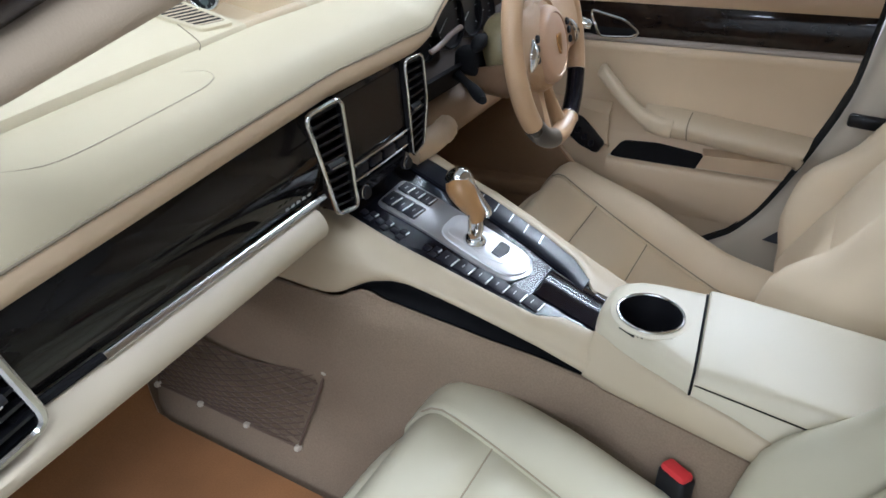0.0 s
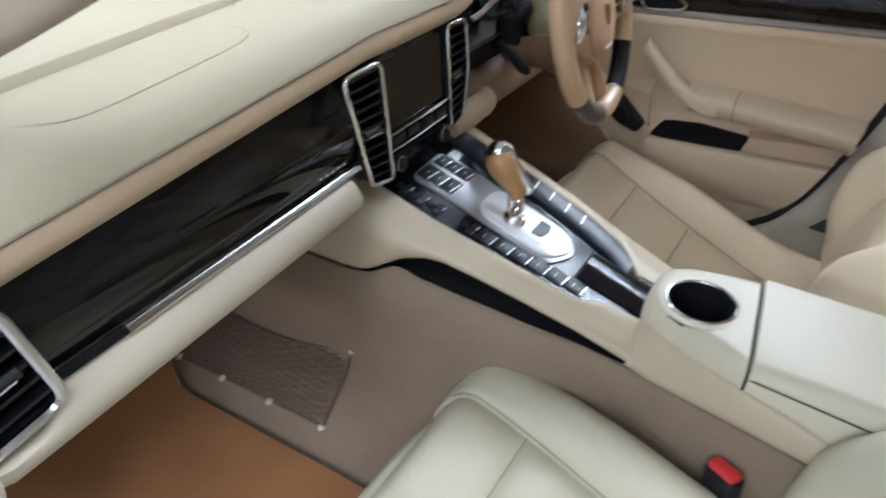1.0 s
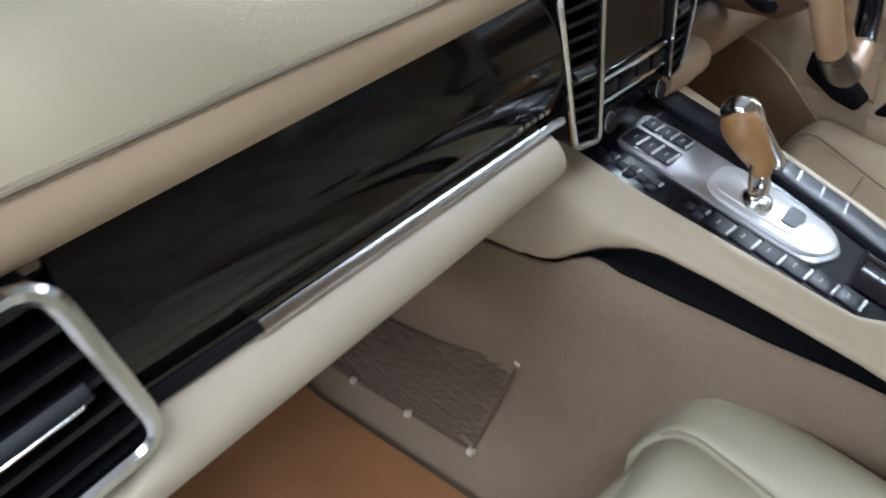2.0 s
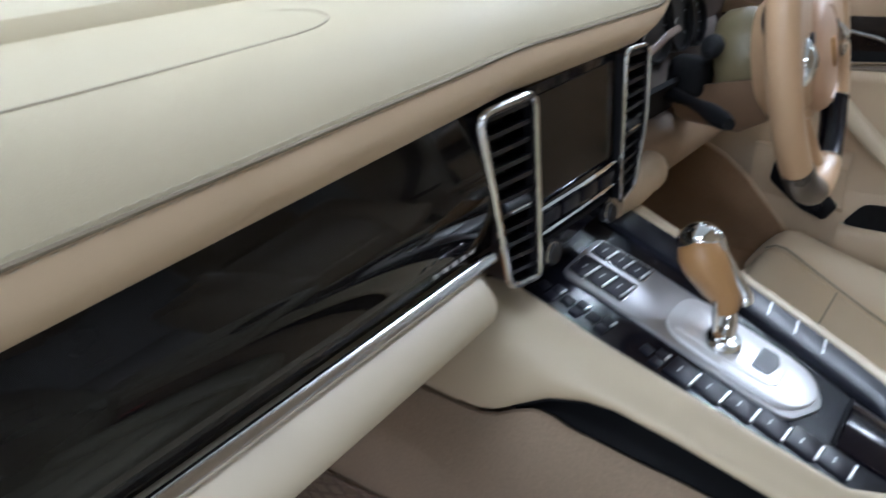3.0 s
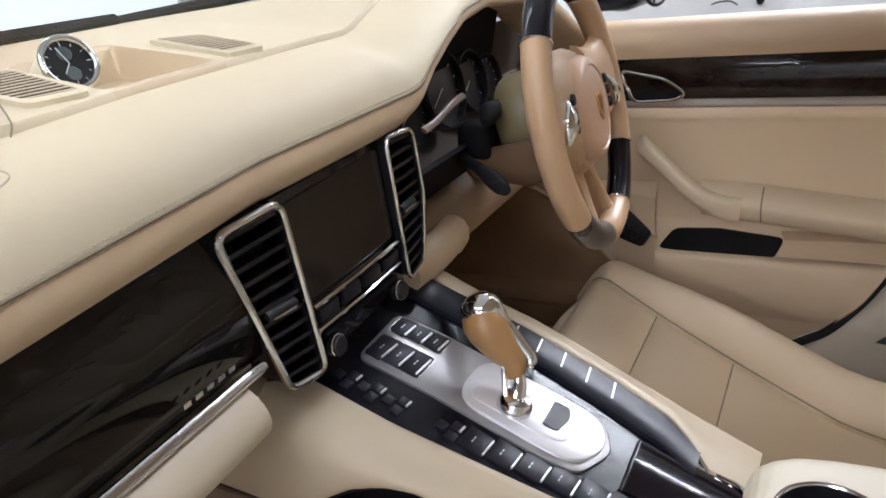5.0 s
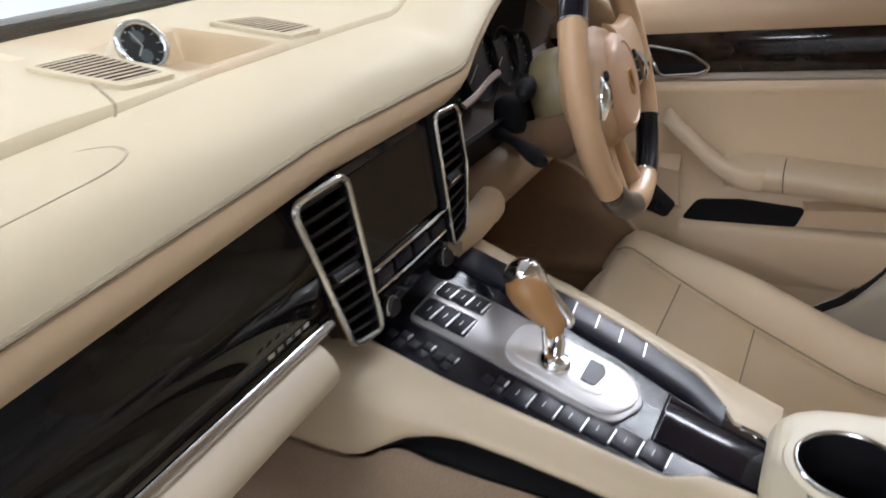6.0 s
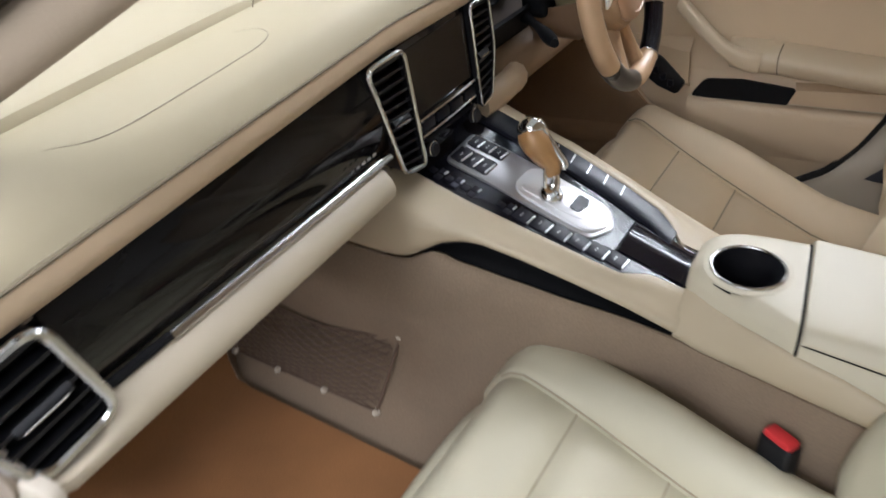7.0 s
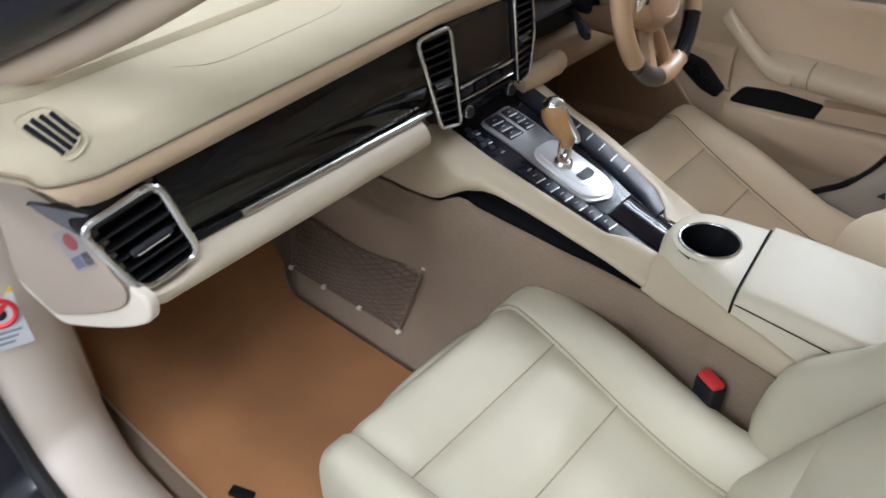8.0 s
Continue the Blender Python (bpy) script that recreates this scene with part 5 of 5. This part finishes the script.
# ---- steering wheel and column ----
def steering_wheel():
    c = Vector((0.365, -0.021, 0.872))
    ax = Vector((0.067, -0.967, 0.248)).normalized()
    side = Vector((0, 0, 1)).cross(ax).normalized()
    top = ax.cross(side)
    sw = thing("steering_wheel", "tan leather steering wheel with gloss black inserts", "steering wheel", at=tuple(c))
    fr = Matrix.Translation(c) @ Matrix((side, top, ax)).transposed().to_4x4()
    R = 0.1465
    def at(deg, r=R, h=0.0):
        a = radians(deg)
        return c + (side * math.cos(a) + top * math.sin(a)) * r + ax * h
    def rim(a0, a1, mat, name, r=0.0158, label=""):
        n = max(6, int(abs(a1 - a0) / 5))
        return part(name, tube([at(a0 + (a1 - a0) * k / n) for k in range(n + 1)], r, 18), mat, sw, label)
    def band(d, r=0.0164):
        ring = [at(d, R + r * math.cos(a), r * math.sin(a)) for a in (2 * math.pi * k / 20 for k in range(20))]
        part("rim_joint", tube(ring, 0.0009, 6, close=True), CHROME, sw, "thin bright joint ring")
    rim(-31, 62, WHEELSKIN, "rim_leather")
    rim(62, 140, GLOSS, "lacquer_insert", 0.0160, "gloss black lacquer rim insert")
    rim(140, 219, WHEELSKIN, "rim_leather")
    rim(219, 255, surface("grey_insert", (0.045, 0.040, 0.036), 0.28, size=800), "lower_insert", 0.0165, "dark grey lower rim cap")
    rim(255, 291, WHEELSKIN, "rim_leather")
    rim(291, 329, GLOSS, "lacquer_insert", 0.0152, "gloss black lacquer rim insert")
    for d in (62, 140, 291, 329):
        band(d)
    seam = [at(186 + 5 * math.cos(a), R - 0.004 + 0.013 * math.sin(a), 0.0155 - 0.006 * abs(math.sin(a))) for a in (2 * math.pi * k / 24 for k in range(24))]
    part("rim_seam", tube(seam, 0.0008, 5, close=True), SEAM, sw)
    # hub body with the airbag cover on it
    part("hub_body", turned([(0.0, 0.004), (0.050, 0.004), (0.066, -0.002), (0.072, -0.014), (0.070, -0.034), (0.058, -0.050), (0.0, -0.052)], 44, fr @ Matrix.Diagonal((1.0, 1.02, 1.0, 1))), WHEELSKIN, sw)
    cover = part("airbag_cover", turned([(0.0, 0.0200), (0.030, 0.0195), (0.044, 0.0175), (0.0475, 0.0162), (0.0490, 0.0178), (0.0525, 0.0168), (0.0580, 0.0125), (0.0610, 0.0060), (0.0605, -0.004), (0.054, -0.012)], 48, fr, caps=False), surface("cover_leather", (0.47, 0.30, 0.19), 0.34, size=1200, kind="voronoi", bump=0.1), sw, "round tan airbag cover")
    crest = rounded([at(90, 0.016, 0.0215) + side * dx for dx in (0.011, 0.0, -0.011)] + [at(180, 0.0105, 0.0215), at(232, 0.013, 0.0215), at(270, 0.017, 0.0215), at(308, 0.013, 0.0215), at(0, 0.0105, 0.0215)], 0.003)
    part("crest", plate(crest, ax, 0.002, 0.0006), surface("gold_badge", (0.62, 0.34, 0.12), 0.28, 0.9, bump=0.4, size=900), cover, "small gold crest")
    def spoke(d, w0, w1, h0, h1, thick=0.012, r0=0.040, r1=None):
        rows = []
        r1 = r1 or R - 0.006
        for k in range(11):
            f = k / 10
            w = w0 + (w1 - w0) * f - 0.012 * math.sin(math.pi * f)
            h = h0 + (h1 - h0) * f
            p, t = at(d, r0 + (r1 - r0) * f, h), at(d + 90, 1) - c
            sec = [(1.0, -thick * 0.5), (0.97, -thick * 0.1), (0.8, thick * 0.35), (0.4, thick * 0.5), (0.0, thick * 0.55), (-0.4, thick * 0.5), (-0.8, thick * 0.35), (-0.97, -thick * 0.1), (-1.0, -thick * 0.5), (-0.6, -thick), (0.6, -thick)]
            rows.append([p + t * (w * a) + ax * b for a, b in sec])
        return loft(rows, close=True, caps=True)
    for d, sgn in ((166, 1), (8, -1)):
        sp = part("spoke", spoke(d, 0.066, 0.056, 0.000, 0.003, 0.016), WHEELSKIN, sw)
        trim = [at(d + sgn * (-4 + 24 * f), 0.092 + 0.022 * f, 0.010 + 0.004 * math.sin(math.pi * f)) for f in (k / 8 for k in range(9))]
        part("spoke_trim", tube(trim, [0.003, 0.005, 0.0075, 0.0095, 0.0105, 0.0105, 0.009, 0.007, 0.003], 12, flat=0.7), CHROME, sp, "bright polished spoke trim")
        for k in range(3):
            part("thumb_button", turned([(0.0, 0.004), (0.0055, 0.0032), (0.0065, 0.0)], 16, facing(at(d + sgn * (-6 + 11 * k), 0.077 + 0.002 * k, 0.011), ax)), BLACK, sp)
        part("shift_paddle", tube(smoothed([at(d - sgn * 4, 0.10, -0.020), at(d - sgn * 14, 0.108, -0.022), at(d - sgn * 24, 0.112, -0.022)], 10), [0.004, 0.007, 0.009, 0.010, 0.010, 0.010, 0.009, 0.008, 0.006, 0.003], 10, flat=0.5), BLACK, sp)
    part("lower_spoke", spoke(252, 0.032, 0.018, -0.026, -0.006, 0.014), WHEELSKIN, sw)
    part("lower_spoke", spoke(281, 0.020, 0.014, -0.022, -0.004, 0.014), WHEELSKIN, sw)
    # column behind the wheel
    col = thing("steering_column", "olive and brown steering column with black stalks", "steering column", at=(0.38, 0.06, 0.84))
    back = -ax
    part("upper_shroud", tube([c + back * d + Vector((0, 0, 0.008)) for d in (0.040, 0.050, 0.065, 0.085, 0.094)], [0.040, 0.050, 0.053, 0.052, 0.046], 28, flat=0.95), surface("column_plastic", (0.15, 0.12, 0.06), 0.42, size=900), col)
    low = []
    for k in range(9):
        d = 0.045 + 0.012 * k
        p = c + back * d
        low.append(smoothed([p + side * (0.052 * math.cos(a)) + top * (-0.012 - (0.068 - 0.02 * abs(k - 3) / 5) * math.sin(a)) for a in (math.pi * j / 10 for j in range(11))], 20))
    # brown leather darkened for the shade beneath the column
    part("lower_shroud", slab(low, 0.004), surface("shaded_column_leather", (0.15, 0.09, 0.05), 0.5, size=900), col)
    part("collar", tube([c + back * d for d in (0.036, 0.046, 0.056)], [0.044, 0.050, 0.046], 24), BLACK, col)
    def stalk(p, q, rs, name):
        p, q = p + Vector((-0.019, 0.004, 0.014)), q + Vector((-0.019, 0.004, 0.014))
        part(name, tube(smoothed([p, lerp(p, q, 0.5) + Vector((0, 0, 0.003)), q], len(rs)), rs, 14), MATTE, col)
    stalk(Vector((0.345, 0.065, 0.868)), Vector((0.285, 0.055, 0.862)), [0.006, 0.006, 0.008, 0.0105, 0.012, 0.0115, 0.009, 0.004], "wiper_stalk")
    stalk(Vector((0.315, 0.100, 0.808)), Vector((0.197, -0.005, 0.822)), [0.009, 0.008, 0.007, 0.006, 0.006, 0.0065, 0.0075, 0.009, 0.0095, 0.009, 0.006], "indicator_stalk")
    part("switch_block", block(0.040, 0.046, 0.044, 0.012, 3, Matrix.Translation((0.320, 0.092, 0.840))), MATTE, col)


steering_wheel()


# ---- driver's door ----
def driver_door():
    dr = thing("driver_door", "tan leather driver's door with dark veneer strip", "door", at=(0.76, -0.2, 0.4))
    ys = [0.34 - 0.035 * k for k in range(25)]
    def rear(z):
        """The door's curved rear edge."""
        keys = [(0.30, -0.16), (0.37, -0.27), (0.385, -0.292), (0.402, -0.318), (0.437, -0.348), (0.475, -0.374), (0.53, -0.403), (0.59, -0.433), (0.72, -0.483), (0.85, -0.503), (1.0, -0.518)]
        for (a, ya), (b, yb) in zip(keys, keys[1:]):
            if z <= b:
                return ya + (yb - ya) * max(0, (z - a) / (b - a))
        return keys[-1][1]
    def band(pts, n=10):
        rows = []
        sec = smoothed([(x, 0, z) for x, z in pts], n)
        for p in sec:
            y1 = rear(p.z)
            rows.append([Vector((p.x, 0.36 + (y1 - 0.36) * k / 26, p.z)) for k in range(27)])
        return slab(rows, 0.006)
    part("upper_pad", band([(0.80, 0.905), (0.775, 0.922), (0.745, 0.920), (0.727, 0.905), (0.722, 0.885), (0.728, 0.864)]), DOORTOP, dr, "tan padded door top")
    part("veneer", band([(0.733, 0.864), (0.728, 0.845), (0.727, 0.825), (0.731, 0.802)]), DOORWOOD, dr, "black-brown lacquered veneer strip")
    part("metal_line", band([(0.728, 0.802), (0.722, 0.797), (0.722, 0.789), (0.730, 0.785)], 6), surface("grey_trim", (0.30, 0.25, 0.21), 0.4, size=900), dr)
    part("veneer_end", plate(rounded([(0.7255, -0.395, 0.801), (0.7255, -0.432, 0.806), (0.7255, -0.458, 0.824), (0.7255, -0.476, 0.848), (0.7255, -0.488, 0.850), (0.7255, -0.483, 0.797), (0.7255, -0.400, 0.795)], 0.005), (-1, 0, 0), 0.004, 0.0008), surface("end_metal", (0.30, 0.26, 0.23), 0.30, 0.5, size=900), dr, "satin metal end of the veneer strip")
    part("waist_panel", band([(0.732, 0.785), (0.729, 0.775), (0.732, 0.766)], 5), DOORSKIN, dr)
    part("waist_seam", tube([(0.7305, 0.30 + (-0.46 - 0.30) * k / 20, 0.7665) for k in range(21)], 0.0012, 5), SEAM, dr)
    part("middle_panel", band([(0.733, 0.766), (0.742, 0.73), (0.748, 0.68), (0.748, 0.62), (0.745, 0.59)]), DOORSKIN, dr)
    part("lower_panel", band([(0.751, 0.598), (0.744, 0.585), (0.738, 0.55), (0.742, 0.48), (0.755, 0.40), (0.775, 0.31)]), DOORSKIN, dr)
    part("edge_seal", tube(smoothed([(0.738, rear(z) - 0.003, z) for z in (0.34, 0.38, 0.402, 0.437, 0.475, 0.53, 0.60, 0.72, 0.82, 0.90)], 32), 0.0075, 8), RUBBER, dr)
    # pull handle that runs on into the armrest, both in one pale leather
    grip_skin = surface("handle_leather", (0.66, 0.545, 0.385), 0.46, size=1400, kind="voronoi", bump=0.15, var=0.05)
    spine = smoothed([(0.722, -0.020, 0.737), (0.704, -0.030, 0.730), (0.694, -0.060, 0.704), (0.690, -0.100, 0.668), (0.690, -0.130, 0.646), (0.694, -0.158, 0.632), (0.702, -0.185, 0.628)], 26)
    rows = []
    for k, p in enumerate(spine):
        d = (spine[min(k + 1, 25)] - spine[max(k - 1, 0)]).normalized()
        up = d.cross(Vector((1, 0, 0))).normalized()
        if up.z < 0:
            up = -up
        end = math.sqrt(min(1.0, (k + 0.15) / 3))
        h, w = (0.0125 + 0.008 * step(13, 25, k)) * end, (0.013 + 0.006 * step(10, 25, k)) * end
        sec = [(w * math.copysign(abs(math.cos(a)) ** 0.6, math.cos(a)), h * math.copysign(abs(math.sin(a)) ** 0.6, math.sin(a))) for a in (2 * math.pi * q / 20 for q in range(20))]
        rows.append([p + Vector((a, 0, 0)) + up * b for a, b in sec])
    part("pull_handle", loft(rows, close=True, caps=True), grip_skin, dr, "pale cream pull handle")
    rows = []
    for k in range(26):
        f = k / 25
        y = -0.118 - 0.347 * f
        z = 0.645 - 0.038 * f - 0.006 * step(0.25, 0.0, f)
        g = step(-0.10, 0.20, f)
        rows.append(smoothed([(0.750, y, z + 0.022), (0.740 - 0.012 * g, y, z + 0.021), (0.736 - 0.036 * g, y, z + 0.014), (0.734 - 0.047 * g, y, z + 0.002), (0.735 - 0.046 * g, y, z - 0.014), (0.738 - 0.036 * g, y, z - 0.030), (0.744, y, z - 0.044)], 20))
    rows = [[Vector((p.x, max(p.y, rear(p.z) + 0.004), p.z)) for p in r] for r in rows]
    part("armrest", slab(rows, 0.005), grip_skin, dr, "padded cream armrest")
    part("armrest_seam", tube([p + Vector((-0.0006, 0, 0.0004)) for p in rows[7][3:16]], 0.0011, 5), SEAM, dr)
    # storage pocket
    pk = part("pocket_lining", plate(rounded([(0.7285, -0.046, 0.536), (0.7285, -0.074, 0.574), (0.7285, -0.148, 0.578), (0.7285, -0.25, 0.568), (0.7285, -0.236, 0.533), (0.7285, -0.148, 0.531)], 0.012), (-1, 0, 0), 0.012), MATTE, dr, "dark lining of the open door pocket")
    rows = []
    for k in range(22):
        y = -0.044 - 0.37 * k / 21
        z = 0.532
        rows.append(smoothed([(0.742, y, z + 0.004), (0.726, y, z + 0.002), (0.716, y, z - 0.006), (0.714, y, z - 0.03), (0.72, y, z - 0.07), (0.745, y, z - 0.12)], 12))
    rows = [[Vector((p.x, max(p.y, rear(p.z) + 0.004), p.z)) for p in r] for r in rows]
    part("pocket_front", slab(rows, 0.005), DOORSKIN, dr)
    part("pocket_edge", tube([r[1] for r in rows], 0.0035, 8), CREAM, dr)
    part("pocket_bin", slab([[Vector((0.735, -0.243, 0.58)), Vector((0.715, -0.25, 0.572)), Vector((0.714, -0.238, 0.544))], [Vector((0.735, -0.328, 0.584)), Vector((0.715, -0.328, 0.576)), Vector((0.714, -0.328, 0.544))], [Vector((0.738, -0.408, 0.582)), Vector((0.72, -0.408, 0.576)), Vector((0.718, -0.408, 0.544))]], 0.004), TAN, dr)
    # inner handle and switches
    hb = part("inner_handle", plate(rounded([(0.722, 0.040, 0.845), (0.722, 0.014, 0.848), (0.722, -0.062, 0.832), (0.722, -0.093, 0.811), (0.722, -0.080, 0.800), (0.722, -0.018, 0.797), (0.722, 0.03, 0.805)], 0.012), (-1, 0, 0), 0.006), MATTE, dr, "chrome-framed inner door handle")
    part("handle_frame", tube(rounded([(0.719, 0.010, 0.850), (0.719, -0.062, 0.834), (0.719, -0.094, 0.811), (0.719, -0.080, 0.800), (0.719, -0.012, 0.797)], 0.012), 0.0032, 8, close=True), CHROME, hb)
    part("handle_lever", tube(smoothed([(0.716, 0.05, 0.825), (0.712, 0.025, 0.826), (0.714, 0.004, 0.820)], 10), [0.008, 0.010, 0.012, 0.013, 0.013, 0.013, 0.0125, 0.012, 0.011, 0.009], 12, flat=0.5), CHROME, hb)
    sp = part("switch_panel", plate(rounded([(0.708, 0.0628, 0.6395), (0.708, 0.0108, 0.6239), (0.708, -0.0412, 0.5719), (0.708, -0.023, 0.5433), (0.708, 0.0173, 0.5589), (0.708, 0.0693, 0.6005)], 0.008), (-1, 0, 0.3), 0.010, 0.002), BLACK, dr, "black window switch panel")
    for k in range(4):
        part("window_switch", block(0.008, 0.012, 0.014, 0.002, 1, Matrix.Translation((0.705, 0.036 - 0.016 * k, 0.607 - 0.013 * k))), KEY, sp)
    part("switch_mount", slab([[Vector((0.740, y, 0.655)), Vector((0.716, y, 0.640 + 0.2 * y)), Vector((0.714, y, 0.58 + 0.3 * y)), Vector((0.742, y, 0.545))] for y in (0.10, 0.05, 0.0, -0.045)], 0.005), DOORSKIN, dr)
    # carpeted foot of the door, in front of a slanting edge
    edge = smoothed([(0.718, 0.235, 0.668), (0.718, 0.157, 0.633), (0.718, 0.129, 0.613), (0.718, 0.103, 0.591), (0.718, 0.062, 0.544), (0.718, 0.023, 0.497), (0.722, -0.015, 0.43), (0.730, -0.05, 0.35)], 20)
    part("door_carpet", slab([[Vector((p.x + 0.010 * f, p.y + (0.40 - p.y) * f, p.z - 0.04 * f * (p.z - 0.35) / 0.3)) for f in (0, 0.03, 0.2, 0.5, 1)] for p in edge], 0.010), BROWNCARPET, dr, "brown carpet on the foot of the door")
    part("carpet_edge", tube(edge, 0.004, 8), TAN, dr)
    part("carpet_ledge", slab([smoothed([(0.724, y, 0.463 - 0.045 * (y - 0.1)), (0.700, y, 0.455 - 0.045 * (y - 0.1)), (0.692, y, 0.440), (0.696, y, 0.415), (0.726, y, 0.400)], 10) for y in (0.36, 0.28, 0.20, 0.12, 0.06, 0.02)], 0.005), BROWNCARPET, dr)
    # window
    ob = part("window_pane", slab([[Vector((0.775 - 0.13 * f, 0.28 - 0.82 * k / 8 - 0.25 * f * (1 - k / 8), 0.915 + 0.34 * f)) for f in (0, 0.33, 0.66, 1)] for k in range(9)], 0.004), GLASS, dr)
    ob.visible_shadow = False
    part("window_seal", tube([(0.79, 0.34 - 0.06 * k, 0.914) for k in range(15)], 0.006, 8), RUBBER, dr)
    dr.matrix_world = Matrix.Translation((0.035, 0.024, -0.012)) @ Matrix.Translation((0.76, 0, 0.79)) @ pose(0, 0, 0, -4.2) @ Matrix.Translation((0, -0.2, -0.39))
    # middle pillar with the seat belt
    pl = thing("middle_pillar", "beige trimmed middle pillar behind the door", "pillar", at=(0.76, -0.6, 0.6))
    rows = []
    for k in range(12):
        z = 0.30 + 0.97 * k / 11
        y = rear(min(z, 0.95)) - 0.010 - 0.04 * max(0, z - 0.9)
        x = 0.735 - 0.11 * step(0.9, 1.3, z)
        rows.append(smoothed([(x + 0.03, y, z), (x + 0.004, y - 0.012, z), (x - 0.006, y - 0.05, z), (x - 0.004, y - 0.14, z), (x + 0.01, y - 0.22, z)], 10))
    part("trim", slab(rows, 0.006), PLASTIC, pl)
    bt = thing("seat_belt", "dark grey seat belt webbing on the pillar", "seat belt", at=(0.70, -0.55, 0.8))
    path = smoothed([(0.665, -0.57, 1.16), (0.70, -0.55, 0.95), (0.714, -0.600, 0.76), (0.712, -0.560, 0.60), (0.706, -0.475, 0.49), (0.703, -0.440, 0.45)], 28)
    part("webbing", slab([[p + Vector((0, 0.022, 0)), p + Vector((-0.002, 0, 0)), p + Vector((0, -0.022, 0))] for p in path], 0.0014), WEB, bt)
    part("guide", block(0.02, 0.07, 0.024, 0.006, 2, Matrix.Translation((0.700, -0.535, 0.735))), BLACK, bt)
    for ob in (pl, bt):
        ob.location += Vector((0.035, 0.024, -0.020))


driver_door()


# ---- beyond the driver's window ----
def outside():
    wm = thing("door_mirror", "dark door mirror outside the driver's window", "mirror", at=(0.98, 0.08, 0.98))
    part("housing", tube(smoothed([(0.83, 0.13, 0.935), (0.87, 0.12, 0.935), (0.92, 0.10, 0.953), (0.98, 0.09, 0.957), (1.05, 0.085, 0.952), (1.08, 0.08, 0.947)], 16), [0.016, 0.017, 0.019, 0.024, 0.032, 0.042, 0.050, 0.054, 0.055, 0.055, 0.054, 0.053, 0.051, 0.047, 0.038, 0.015], 24, flat=0.9), PAINT, wm)
    part("mirror_glass", turned([(0.0, 0.002), (0.040, 0.0014), (0.044, 0.0)], 32, facing((0.985, 0.034, 0.957), (-0.35, -1, 0.02)), caps=False), CHROME, wm)
    part("mirror_rim", tube(circle((0.985, 0.036, 0.957), (-0.35, -1, 0.02), 0.045, 32), 0.004, 8, close=True), BLACK, wm)
    vh = thing("white_car", "white car parked beside the open car", "car", at=(2.6, -0.2, 0.0))
    rows = []
    for k in range(23):
        y = 2.2 - 4.4 * k / 22
        f = k / 22
        e = math.sin(math.pi * min(1, max(0, f))) ** 0.35
        cab = step(0.22, 0.42, f) * (1 - step(0.72, 0.95, f))
        w = 0.25 + 0.60 * e
        h = 0.55 + 0.35 * e
        rows.append(smoothed([(2.6 - w * 0.9, y, 0.22), (2.6 - w, y, 0.45), (2.6 - w * 0.99, y, h * 0.85), (2.6 - w * 0.86, y, h + 0.02), (2.6 - w * 0.70, y, h + 0.28 * cab), (2.6 - w * 0.45, y, h + 0.48 * cab), (2.6, y, h + 0.52 * cab), (2.6 + w * 0.5, y, h + 0.46 * cab), (2.6 + w * 0.9, y, h), (2.6 + w, y, 0.45), (2.6 + w * 0.9, y, 0.22)], 30))
    part("body", loft(rows, close=True, caps=True), WHITEPAINT, vh)
    part("side_window", slab([[Vector((1.95 + 0.06 * f, 0.75 - 1.4 * k / 8, 0.96 + 0.26 * f)) for f in (0, 0.5, 1)] for k in range(9)], 0.01), GLOSS, vh)
    # dark oval; which part of the car it is stays unknown
    part("dark_oval", turned([(0.0, 0.010), (0.012, 0.008), (0.021, 0.0), (0.021, -0.03)], 24, facing((1.765, -0.071, 0.838), (-1, 0, 0.1)) @ Matrix.Diagonal((0.55, 1.0, 1.0, 1.0))), GLOSS, vh, "dark oval on the white car's side")
    part("panel_line", tube(smoothed([(1.766, 0.052, 0.816), (1.763, 0.035, 0.823), (1.763, 0.005, 0.826), (1.766, -0.016, 0.816)], 12), 0.0022, 6), RUBBER, vh)
    part("panel_line", tube(smoothed([(1.80, -0.13, 0.92), (1.775, -0.20, 0.87), (1.765, -0.27, 0.83)], 12), 0.0016, 6), RUBBER, vh)
    for y in (1.35, -1.4):
        wh = part("wheel", turned([(0.0, 0.02), (0.20, 0.03), (0.30, 0.02), (0.33, 0.0), (0.33, -0.18), (0.0, -0.18)], 36, facing((1.77, y, 0.33), (-1, 0, 0))), RUBBER, vh)
        part("rim", turned([(0.0, 0.0), (0.06, 0.02), (0.19, 0.012), (0.21, 0.03), (0.22, 0.0)], 30, facing((1.74, y, 0.33), (-1, 0, 0))), SATIN, wh)


outside()
